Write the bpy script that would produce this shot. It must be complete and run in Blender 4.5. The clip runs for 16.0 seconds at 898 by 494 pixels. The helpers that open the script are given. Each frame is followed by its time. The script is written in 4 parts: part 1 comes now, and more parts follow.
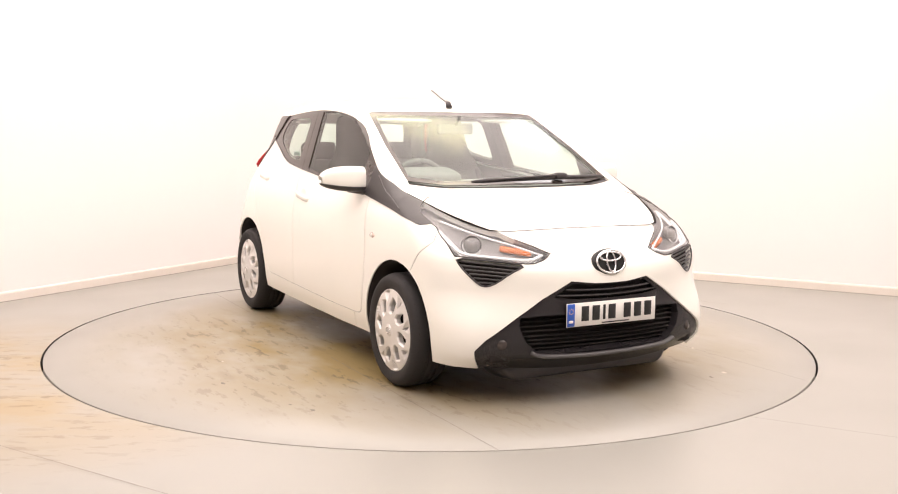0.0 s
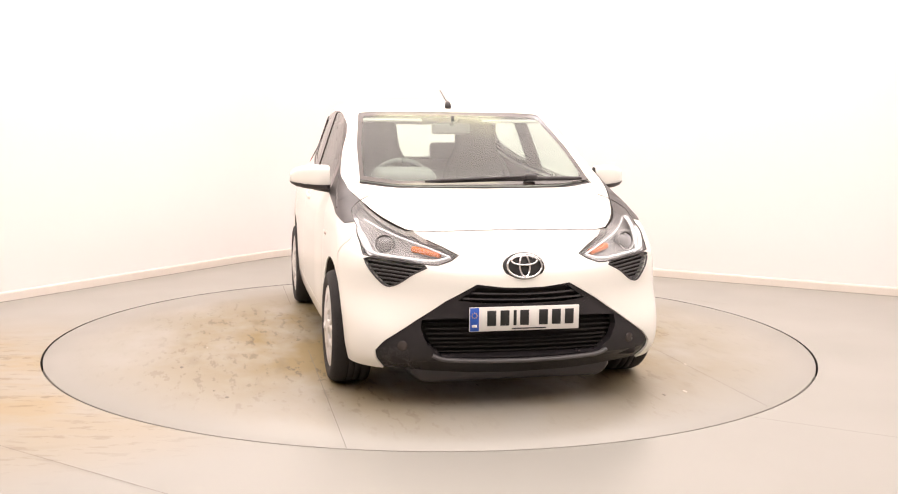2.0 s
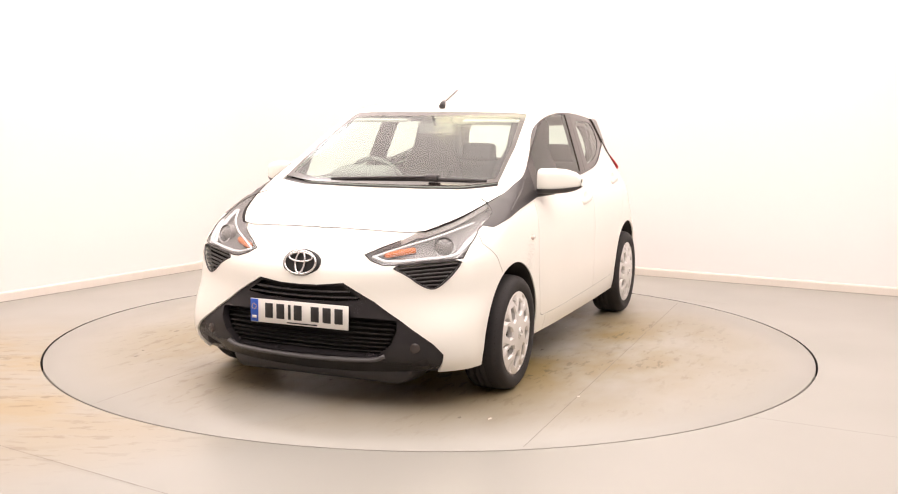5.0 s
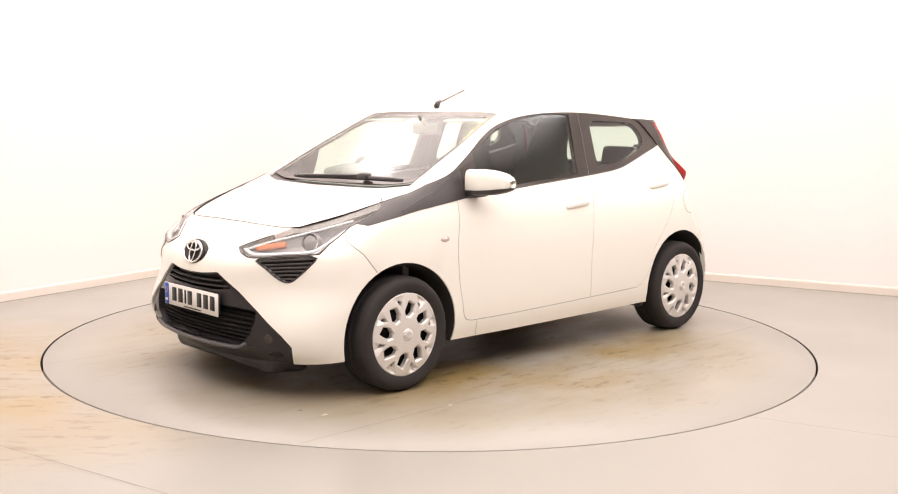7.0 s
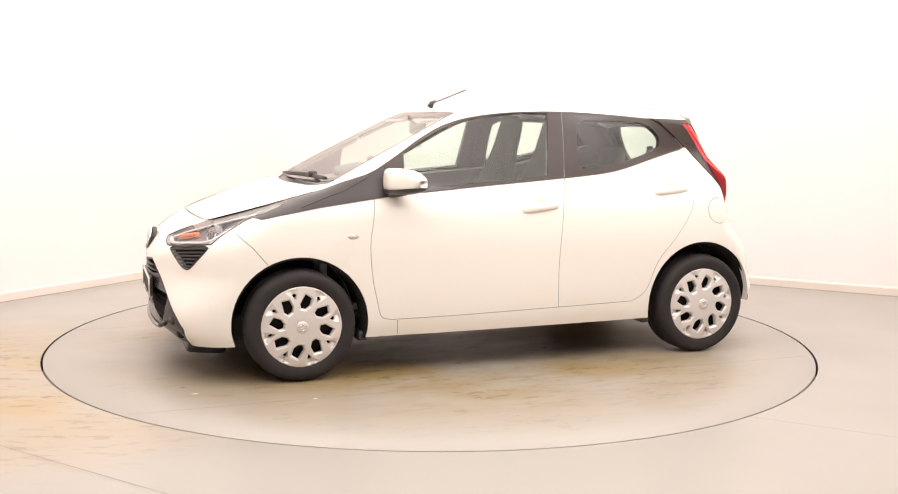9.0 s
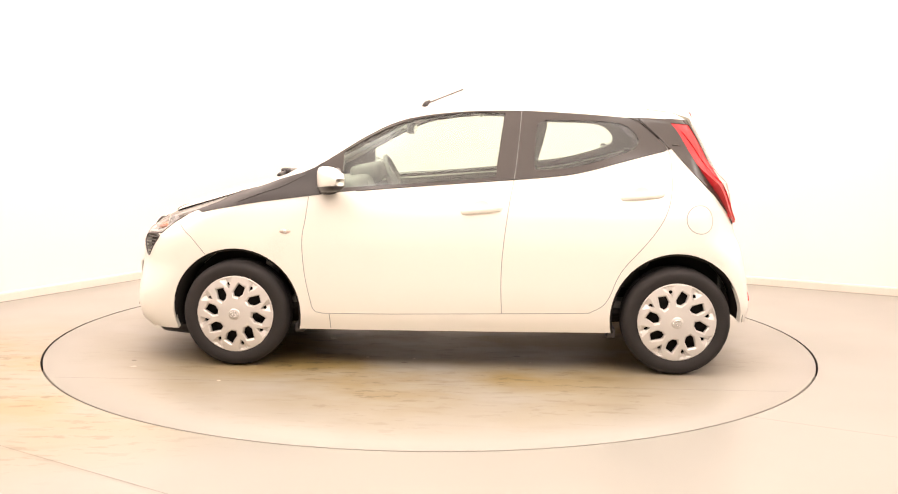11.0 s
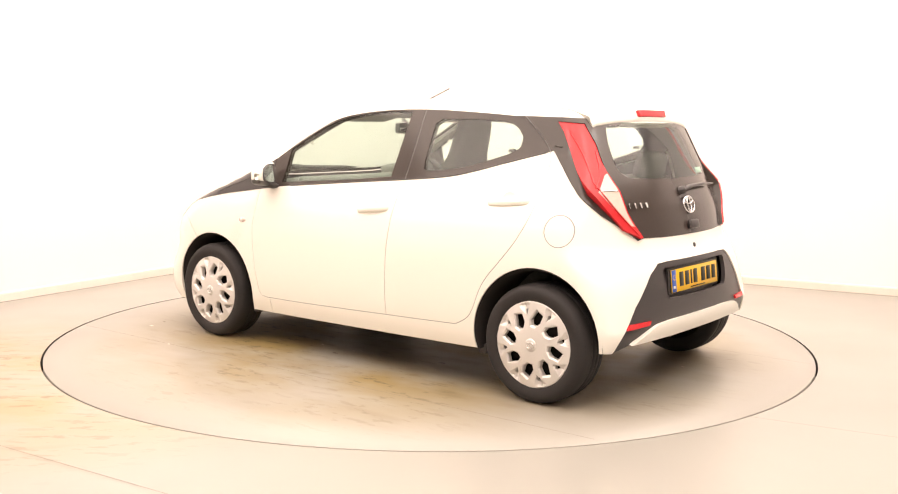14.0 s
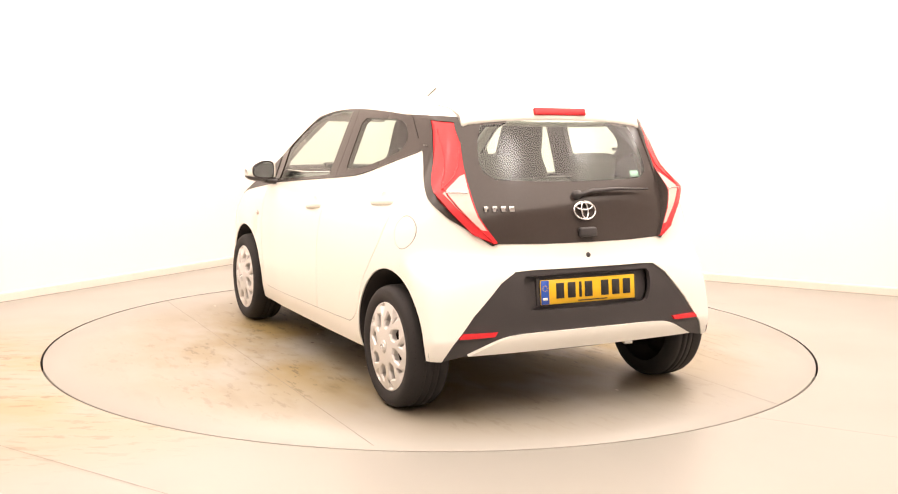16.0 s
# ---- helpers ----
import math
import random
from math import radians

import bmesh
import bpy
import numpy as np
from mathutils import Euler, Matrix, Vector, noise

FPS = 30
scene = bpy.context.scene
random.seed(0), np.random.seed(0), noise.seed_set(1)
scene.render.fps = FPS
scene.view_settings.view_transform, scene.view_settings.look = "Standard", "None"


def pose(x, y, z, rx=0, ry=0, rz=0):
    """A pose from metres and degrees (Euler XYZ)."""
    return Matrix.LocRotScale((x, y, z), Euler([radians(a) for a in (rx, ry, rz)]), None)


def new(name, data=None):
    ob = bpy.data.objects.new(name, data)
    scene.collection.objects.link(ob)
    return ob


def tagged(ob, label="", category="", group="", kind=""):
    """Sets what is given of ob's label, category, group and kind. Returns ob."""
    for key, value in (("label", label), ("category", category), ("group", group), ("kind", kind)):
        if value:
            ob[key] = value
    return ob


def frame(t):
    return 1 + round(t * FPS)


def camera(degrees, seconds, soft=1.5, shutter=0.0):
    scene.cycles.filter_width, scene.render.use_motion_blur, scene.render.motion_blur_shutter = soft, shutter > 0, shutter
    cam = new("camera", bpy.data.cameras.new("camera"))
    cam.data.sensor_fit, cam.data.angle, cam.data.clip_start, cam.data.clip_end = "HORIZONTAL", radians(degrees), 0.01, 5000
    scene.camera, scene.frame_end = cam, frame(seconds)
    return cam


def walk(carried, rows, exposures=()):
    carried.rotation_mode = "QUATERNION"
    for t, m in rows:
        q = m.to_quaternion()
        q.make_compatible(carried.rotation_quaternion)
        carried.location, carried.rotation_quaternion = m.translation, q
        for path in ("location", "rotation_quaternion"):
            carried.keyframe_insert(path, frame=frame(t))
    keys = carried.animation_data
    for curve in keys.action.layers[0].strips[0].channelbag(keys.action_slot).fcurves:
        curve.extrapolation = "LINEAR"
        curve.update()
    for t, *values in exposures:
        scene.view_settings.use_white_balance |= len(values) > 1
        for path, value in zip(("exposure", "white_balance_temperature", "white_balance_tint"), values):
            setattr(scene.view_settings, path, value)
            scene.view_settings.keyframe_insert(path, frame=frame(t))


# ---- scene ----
# ---- camera ----
cam = camera(47.73, 16.0, 1.1)
EYE = pose(0, -6.192, 1.309, 0, 0, -0.93) @ pose(0, 0, 0, 83.03) @ pose(0, 0, 0, 0, 0, 0.597)
# the clip's camera opens up and warms a little in the second half
walk(cam, [(0, EYE), (16, EYE)], [(0, 0.34, 6600, 12), (9.2, 0.36, 6600, 12), (11.3, 0.62, 7250, 13), (16, 0.66, 7250, 13)])

# ---- world and lights ----
world = bpy.data.worlds.new("world")
world.use_nodes = True
world.node_tree.nodes["Background"].inputs[0].default_value = (1, 0.92, 0.88, 1)
world.node_tree.nodes["Background"].inputs[1].default_value = 0.15
scene.world = world


def softbox(x, y, z, w, h, watts, rz=0.0, colour=(1, 0.90, 0.855)):
    data = bpy.data.lights.new("light_panel", "AREA")
    data.shape, data.size, data.size_y, data.energy, data.color = "RECTANGLE", w, h, watts, colour
    ob = new("light_panel", data)
    ob.matrix_basis = pose(x, y, z, 0, 0, rz)
    return ob


def round_lamp(x, y, watts):
    data = bpy.data.lights.new("round_lamp", "AREA")
    data.shape, data.size, data.energy, data.color = "DISK", 0.6, watts, (0.93, 0.95, 1.0)
    new("round_lamp", data).matrix_basis = pose(x, y, 3.36)


# an evenly lit ceiling, and a row of round lamps by the camera's side of the room
softbox(0.35, -1.25, 3.4, 8.0, 7.4, 440, -29.6)
for x, y in ((1.8, -2.95), (3.2, -1.8), (4.6, 0.25), (-1.0, -3.3)):
    round_lamp(x, y, 4)
for x, y in ((1.5, 2.3), (-1.6, 2.2)):
    round_lamp(x, y, 4)
softbox(0.2, 1.55, 3.36, 1.2, 0.4, 5, 0, (1, 0.95, 0.5))

# ---- materials ----
def material(name, base, rough=0.5, metal=0.0, vary=0.06, scale=3.0, fine=60.0, bump=0.0, coat=0.0, spec=0.5, glow=None, tint=None):
    """A surface with two scales of variation in colour and roughness, and fine relief."""
    m = bpy.data.materials.new(name)
    m.use_nodes = True
    nodes, links = m.node_tree.nodes, m.node_tree.links
    b = nodes["Principled BSDF"]
    b.inputs["Metallic"].default_value = metal
    b.inputs["Specular IOR Level"].default_value = spec
    b.inputs["Coat Weight"].default_value = coat
    b.inputs["Coat Roughness"].default_value = 0.04
    where = nodes.new("ShaderNodeTexCoord")
    big, small = nodes.new("ShaderNodeTexNoise"), nodes.new("ShaderNodeTexNoise")
    big.inputs["Scale"].default_value, small.inputs["Scale"].default_value = scale, fine
    big.inputs["Detail"].default_value, small.inputs["Detail"].default_value = 5, 3
    for n in (big, small):
        links.new(where.outputs["Object"], n.inputs["Vector"])
    both = nodes.new("ShaderNodeMath")
    both.operation = "MULTIPLY_ADD"
    links.new(small.outputs["Fac"], both.inputs[0])
    both.inputs[1].default_value = 0.4
    links.new(big.outputs["Fac"], both.inputs[2])
    ramp = nodes.new("ShaderNodeMapRange")
    links.new(both.outputs[0], ramp.inputs["Value"])
    ramp.inputs["From Min"].default_value, ramp.inputs["From Max"].default_value = 0.4, 1.0
    mix = nodes.new("ShaderNodeMix")
    mix.data_type = "RGBA"
    links.new(ramp.outputs["Result"], mix.inputs["Factor"])
    low = tint or tuple(c * (1 - vary) for c in base)
    mix.inputs["A"].default_value = (*low, 1)
    mix.inputs["B"].default_value = (*[min(1, c * (1 + vary)) for c in base], 1)
    links.new(mix.outputs["Result"], b.inputs["Base Color"])
    gloss = nodes.new("ShaderNodeMapRange")
    links.new(both.outputs[0], gloss.inputs["Value"])
    gloss.inputs["From Min"].default_value, gloss.inputs["From Max"].default_value = 0.4, 1.0
    gloss.inputs["To Min"].default_value, gloss.inputs["To Max"].default_value = rough * 0.85, min(1, rough * 1.15)
    links.new(gloss.outputs["Result"], b.inputs["Roughness"])
    if bump:
        relief = nodes.new("ShaderNodeBump")
        relief.inputs["Strength"].default_value, relief.inputs["Distance"].default_value = bump, 0.002
        links.new(small.outputs["Fac"], relief.inputs["Height"])
        links.new(relief.outputs["Normal"], b.inputs["Normal"])
    if glow:
        b.inputs["Emission Color"].default_value, b.inputs["Emission Strength"].default_value = (*glow[0], 1), glow[1]
    return m


def pane(name, tint):
    """Thin glass: tinted see-through with a mirror-like gloss by Fresnel."""
    m = bpy.data.materials.new(name)
    m.use_nodes = True
    nodes, links = m.node_tree.nodes, m.node_tree.links
    nodes.remove(nodes["Principled BSDF"])
    clear, gloss, mix, rim, power, scale = (nodes.new(k) for k in ("ShaderNodeBsdfTransparent", "ShaderNodeBsdfGlossy", "ShaderNodeMixShader", "ShaderNodeLayerWeight", "ShaderNodeMath", "ShaderNodeMath"))
    clear.inputs["Color"].default_value = (*tint, 1)
    gloss.inputs["Roughness"].default_value = 0.14
    rim.inputs["Blend"].default_value = 0.5
    power.operation, scale.operation = "POWER", "MULTIPLY_ADD"
    power.inputs[1].default_value, scale.inputs[1].default_value, scale.inputs[2].default_value = 4.5, 0.9, 0.07
    links.new(rim.outputs["Facing"], power.inputs[0])
    links.new(power.outputs[0], scale.inputs[0])
    links.new(scale.outputs[0], mix.inputs[0])
    links.new(clear.outputs[0], mix.inputs[1])
    links.new(gloss.outputs[0], mix.inputs[2])
    links.new(mix.outputs[0], nodes["Material Output"].inputs["Surface"])
    return m


def ground_paint(name, base, stain, amount, mid, seed):
    """Worn painted concrete: cloudy grey, brown stains in drifts, satin gloss that the dirt dulls."""
    m = bpy.data.materials.new(name)
    m.use_nodes = True
    nodes, links = m.node_tree.nodes, m.node_tree.links
    b = nodes["Principled BSDF"]
    where = nodes.new("ShaderNodeTexCoord")
    shift = nodes.new("ShaderNodeMapping")
    shift.inputs["Location"].default_value = (seed, seed * 0.7, 0)
    links.new(where.outputs["Object"], shift.inputs["Vector"])

    def cloud(scale, detail, squash=(1, 1, 1), rough=0.55):
        s = nodes.new("ShaderNodeMapping")
        s.inputs["Scale"].default_value = squash
        links.new(shift.outputs["Vector"], s.inputs["Vector"])
        n = nodes.new("ShaderNodeTexNoise")
        n.inputs["Scale"].default_value, n.inputs["Detail"].default_value, n.inputs["Roughness"].default_value = scale, detail, rough
        links.new(s.outputs["Vector"], n.inputs["Vector"])
        return n.outputs["Fac"]

    def span(value, a, c, d=0.0, e=1.0):
        n = nodes.new("ShaderNodeMapRange")
        links.new(value, n.inputs["Value"])
        for key, v in (("From Min", a), ("From Max", c), ("To Min", d), ("To Max", e)):
            n.inputs[key].default_value = v
        return n.outputs["Result"]

    def sums(op, a, c):
        n = nodes.new("ShaderNodeMath")
        n.operation = op
        for i, v in ((0, a), (1, c)):
            if isinstance(v, float):
                n.inputs[i].default_value = v
            else:
                links.new(v, n.inputs[i])
        return n.outputs[0]

    def blend(f, a, c):
        n = nodes.new("ShaderNodeMix")
        n.data_type = "RGBA"
        links.new(f, n.inputs["Factor"])
        for key, v in (("A", a), ("B", c)):
            if isinstance(v, tuple):
                n.inputs[key].default_value = (*v, 1)
            else:
                links.new(v, n.inputs[key])
        return n.outputs["Result"]

    far = nodes.new("ShaderNodeVectorMath")
    far.operation = "DISTANCE"
    links.new(where.outputs["Object"], far.inputs[0])
    far.inputs[1].default_value = (mid[0], mid[1], 0)
    near = span(far.outputs["Value"], mid[2], mid[3], 1.0, 0.0)
    drift = sums("MULTIPLY", span(cloud(0.9, 4, (1, 1.7, 1), 0.6), 0.29, 0.57), near)
    clean = blend(span(cloud(0.7, 5), 0.15, 0.85), tuple(c * 0.97 for c in base), tuple(c * 1.03 for c in base))
    colour = blend(sums("MULTIPLY", drift, amount), clean, stain)
    spots = sums("MULTIPLY", span(cloud(2.2, 3, (1, 2.6, 1), 0.5), 0.58, 0.72), drift)
    colour = blend(sums("MULTIPLY", spots, amount * 0.6), colour, tuple(c * 0.55 for c in stain))
    flecks = sums("MULTIPLY", span(cloud(6.0, 5, (1, 3.0, 1), 0.66), 0.56, 0.60), sums("MULTIPLY", drift, span(cloud(0.8, 2), 0.40, 0.52)))
    colour = blend(sums("MULTIPLY", flecks, amount * 0.8), colour, tuple(c * 0.34 for c in stain))
    links.new(colour, b.inputs["Base Color"])
    links.new(sums("ADD", span(cloud(1.3, 2), 0.15, 0.85, 0.26, 0.38), sums("MULTIPLY", drift, 0.2)), b.inputs["Roughness"])
    return m


PAINT = material("white_paint", (0.87, 0.852, 0.788), 0.3, vary=0.015, scale=1.5, fine=300, coat=0.6)
GAP = material("shut_line", (0.33, 0.33, 0.325), 0.8)
BLACK = material("black_plastic", (0.046, 0.041, 0.042), 0.36, spec=0.45, vary=0.15, fine=180, bump=0.15)
DARKGREY = material("grey_plastic", (0.075, 0.07, 0.07), 0.35, vary=0.12, fine=180, bump=0.1)
LIP = material("satin_grey", (0.085, 0.08, 0.082), 0.2, vary=0.12, fine=180)
PIANO = material("gloss_black", (0.048, 0.038, 0.034), 0.16, vary=0.1, spec=0.45)
SATIN = material("satin_black", (0.026, 0.023, 0.025), 0.26, vary=0.15, fine=180, spec=0.35)
PROJECTOR = material("projector_glass", (0.16, 0.15, 0.145), 0.08, vary=0.1, coat=1.0)
RUBBER = material("tyre_rubber", (0.027, 0.024, 0.024), 0.7, spec=0.3, vary=0.25, scale=6, fine=90, bump=0.3)
LINER = material("arch_liner", (0.030, 0.026, 0.025), 0.9, spec=0.15, vary=0.3)
SILVER = material("silver_paint", (0.70, 0.675, 0.65), 0.36, metal=0.3, vary=0.04, fine=400)
CHROME = material("chrome", (0.82, 0.82, 0.83), 0.12, metal=1.0, vary=0.03)
REFLECTOR = material("lamp_reflector", (0.22, 0.208, 0.205), 0.35, metal=0.4, vary=0.15)
ORANGE = material("amber_plastic", (0.85, 0.22, 0.05), 0.25, vary=0.1)
RED = material("red_lens", (0.66, 0.028, 0.036), 0.25, vary=0.12, scale=8, coat=0.15, spec=0.35)
CLEARLENS = material("pale_lens", (0.66, 0.53, 0.47), 0.15, vary=0.12, scale=12, coat=0.8)
CLOTH = material("seat_cloth", (0.085, 0.08, 0.072), 0.9, vary=0.2, scale=8, fine=90, bump=0.1)
LINING = material("cabin_plastic", (0.20, 0.195, 0.185), 0.6, vary=0.12, fine=250, bump=0.2)
FABRIC = material("headlining", (0.50, 0.47, 0.42), 0.9, vary=0.04, fine=500, bump=0.2)
WHITEPLATE = material("plate_white", (0.82, 0.80, 0.76), 0.35, vary=0.02)
YELLOWPLATE = material("plate_yellow", (0.85, 0.50, 0.02), 0.35, vary=0.03)
BLUE = material("plate_blue", (0.02, 0.09, 0.45), 0.4, vary=0.05)
STRIPLAMP = material("light_guide", (0.85, 0.85, 0.86), 0.2, metal=0.25, vary=0.03)
INK = material("plate_ink", (0.015, 0.014, 0.014), 0.5)
STICKER = material("sticker", (0.45, 0.75, 0.62), 0.5)
GLASS = pane("window_glass", (0.80, 0.905, 0.85))
LENS = pane("lamp_lens", (0.93, 0.94, 0.95))
MIRROR = material("mirror_glass", (0.85, 0.87, 0.87), 0.03, metal=1.0, vary=0.01)
WALLPAINT = material("wall_paint", (0.82, 0.780, 0.768), 0.75, vary=0.012, scale=0.6, fine=9, bump=0.05)
SKIRT = material("skirting_paint", (0.70, 0.655, 0.61), 0.6, vary=0.05, scale=0.5, fine=30, tint=(0.69, 0.62, 0.55))
FLOORPAINT = ground_paint("floor_paint", (0.316, 0.306, 0.276), (0.37, 0.28, 0.155), 0.9, (-2.1, -1.1, 0.5, 1.8), 3.1)
DISCPAINT = ground_paint("turntable_paint", (0.322, 0.309, 0.276), (0.26, 0.19, 0.075), 1.0, (0.0, 0.0, 1.1, 2.15), 11.7)
SEAM = material("floor_seam", (0.235, 0.215, 0.19), 0.9)
PIT = material("pit", (0.02, 0.018, 0.016), 0.9)

# ---- kit ----
def part(name, verts, faces, mat, parent=None, label="", smooth=True, normals=None):
    """Links one mesh object, as a part of a thing where a parent is given."""
    me = bpy.data.meshes.new(name)
    me.from_pydata([tuple(map(float, v)) for v in verts], [], [tuple(map(int, f)) for f in faces])
    for m in mat if isinstance(mat, (list, tuple)) else (mat,):
        me.materials.append(m)
    me.polygons.foreach_set("use_smooth", [smooth] * len(me.polygons))
    if normals is not None:
        me.normals_split_custom_set_from_vertices([tuple(map(float, n)) for n in normals])
    ob = new(name, me)
    ob.parent = parent
    return tagged(ob, label)


def from_bm(name, bm, mat, parent=None, label="", smooth=True):
    me = bpy.data.meshes.new(name)
    bm.to_mesh(me)
    bm.free()
    me.materials.append(mat)
    me.polygons.foreach_set("use_smooth", [smooth] * len(me.polygons))
    ob = new(name, me)
    ob.parent = parent
    return tagged(ob, label)


def box(name, size, place, mat, parent=None, bevel=0.01, segments=2, label="", shape=None):
    """A bevelled block of that size about a pose; shape(co) may reshape its points."""
    bm = bmesh.new()
    bmesh.ops.create_cube(bm, size=1)
    bmesh.ops.scale(bm, vec=size, verts=bm.verts)
    if bevel:
        bmesh.ops.bevel(bm, geom=bm.edges, offset=bevel, segments=segments, affect="EDGES", profile=0.6)
    if shape:
        for v in bm.verts:
            v.co = shape(v.co)
    bmesh.ops.transform(bm, matrix=place, verts=bm.verts)
    return from_bm(name, bm, mat, parent, label)


def tube(name, path, wide, high, mat, parent=None, up=(0, 0, 1), n=8, taper=None, label=""):
    """A bar with an oval section along a path of points."""
    P = np.array(path, float)
    t = np.gradient(P, axis=0)
    t /= np.linalg.norm(t, axis=1)[:, None]
    b = np.cross(t, np.array(up, float))
    b /= np.maximum(np.linalg.norm(b, axis=1), 1e-9)[:, None]
    u = np.cross(b, t)
    a = np.arange(n) / n * math.tau
    k = np.ones(len(P)) if taper is None else np.array(taper, float)
    V = P[:, None] + k[:, None, None] * (np.cos(a)[None, :, None] * b[:, None] * wide / 2 + np.sin(a)[None, :, None] * u[:, None] * high / 2)
    V = V.reshape(-1, 3)
    F = [(i * n + j, i * n + (j + 1) % n, (i + 1) * n + (j + 1) % n, (i + 1) * n + j) for i in range(len(P) - 1) for j in range(n)]
    F += [tuple(range(n - 1, -1, -1)), tuple((len(P) - 1) * n + j for j in range(n))]
    return part(name, V, F, mat, parent, label)


def lathe(name, profile, mat, place, parent=None, n=64, label="", closed=False):
    """Turns a profile of (radius, height) pairs about the pose's z axis."""
    pr = np.array(profile, float)
    a = np.arange(n) / n * math.tau
    V = np.stack([pr[:, 0, None] * np.cos(a), pr[:, 0, None] * np.sin(a), np.repeat(pr[:, 1, None], n, 1)], -1).reshape(-1, 3)
    M = np.array(place)
    V = V @ M[:3, :3].T + M[:3, 3]
    rows = len(pr) if closed else len(pr) - 1
    F = [(i * n + j, i * n + (j + 1) % n, ((i + 1) % len(pr)) * n + (j + 1) % n, ((i + 1) % len(pr)) * n + j) for i in range(rows) for j in range(n)]
    return part(name, V, F, mat, parent, label)


def dense(pts, gap=0.02, closed=False):
    """The line through pts with points no further apart than gap."""
    pts = [np.array(p, float) for p in pts]
    if closed:
        pts = pts + [pts[0]]
    out = []
    for a, b in zip(pts[:-1], pts[1:]):
        k = max(1, int(math.ceil(np.linalg.norm(b - a) / gap)))
        out += [a + (b - a) * i / k for i in range(k)]
    if not closed:
        out.append(pts[-1])
    return np.array(out)


def soften(pts, closed=False, times=2):
    """Corner cutting, which keeps the ends of an open line."""
    p = np.array(pts, float)
    for _ in range(times):
        a, b = (p, np.roll(p, -1, 0)) if closed else (p[:-1], p[1:])
        q = np.stack([a * 0.75 + b * 0.25, a * 0.25 + b * 0.75], 1).reshape(-1, p.shape[1])
        p = q if closed else np.concatenate([p[:1], q, p[-1:]])
    return p


def strip(line, w):
    """The outline of a band of width w along a line."""
    p = np.array(line, float)
    t = np.gradient(p, axis=0)
    n = np.stack([-t[:, 1], t[:, 0]], 1)
    n /= np.maximum(np.linalg.norm(n, axis=1), 1e-9)[:, None]
    return np.concatenate([p + n * w / 2, (p - n * w / 2)[::-1]])


def inside(q, poly):
    """Which of the points q lie in the outline."""
    poly = np.asarray(poly, float)
    a, b = poly, np.roll(poly, -1, 0)
    hit = np.zeros(len(q), bool)
    for (x0, y0), (x1, y1) in zip(a, b):
        if y0 != y1:
            c = (y0 > q[:, 1]) != (y1 > q[:, 1])
            hit ^= c & (q[:, 0] < (x1 - x0) * (q[:, 1] - y0) / (y1 - y0) + x0)
    return hit


def carve(domain, regions, gap):
    """Cuts a flat domain along the outlines of the regions. Returns points, triangles and each triangle's region (the first that holds it)."""
    from mathutils.geometry import delaunay_2d_cdt
    lines = [dense(domain, gap * 0.8, True)] + [dense(r, gap * 0.8, True) for _, r in regions]
    verts, edges = [], []
    for l in lines:
        k = len(verts)
        verts += [Vector(p) for p in l]
        edges += [(k + i, k + (i + 1) % len(l)) for i in range(len(l))]
    lo, hi = np.min(domain, 0), np.max(domain, 0)
    g = np.stack(np.meshgrid(np.arange(lo[0], hi[0], gap), np.arange(lo[1], hi[1], gap), indexing="ij"), -1).reshape(-1, 2)
    g += np.random.default_rng(1).uniform(-0.05, 0.05, g.shape) * gap
    g = g[inside(g, domain)]
    allp = np.array([tuple(v) for v in verts])
    keep = np.ones(len(g), bool)
    for i in range(0, len(g), 400):
        d = np.abs(g[i:i + 400, None] - allp[None]).max(-1).min(1)
        keep[i:i + 400] = d > gap * 0.45
    verts += [Vector(p) for p in g[keep]]
    v, _, f, _, _, _ = delaunay_2d_cdt(verts, edges, [], 0, 1e-6)
    v = np.array([tuple(p) for p in v])
    f = np.array([t for t in f if len(t) == 3])
    mid = v[f].mean(1)
    which = np.full(len(f), -1)
    for i, (_, r) in reversed(list(enumerate(regions))):
        which[inside(mid, r)] = i
    which[~inside(mid, domain)] = -1
    return v, f, which


def slope(p):
    e = 2e-3
    g = np.stack([body(p + d) - body(p - d) for d in np.eye(3) * e], -1)
    return g / np.maximum(np.linalg.norm(g, axis=1), 1e-9)[:, None]

# ---- the room ----
CORNER, LEFT, RIGHT, BACK = (-1.131, 4.255), (-6.867, -5.131), (8.463, -1.126), (2.727, -10.512)
HIGH, DISC = 3.5, 2.246


def bend(a, c, b, r, n=14):
    """The way from a to b round the corner c, rounded with radius r."""
    a, c, b = (Vector(p) for p in (a, c, b))
    u, w = (a - c).normalized(), (b - c).normalized()
    h = math.acos(max(-1, min(1, u.dot(w)))) / 2
    p, q, o = c + u * r / math.tan(h), c + w * r / math.tan(h), c + (u + w).normalized() * r / math.sin(h)
    out = [a]
    for i in range(n + 1):
        d = (p - o).lerp(q - o, i / n).normalized() * r
        out.append(o + d)
    return out + [b]


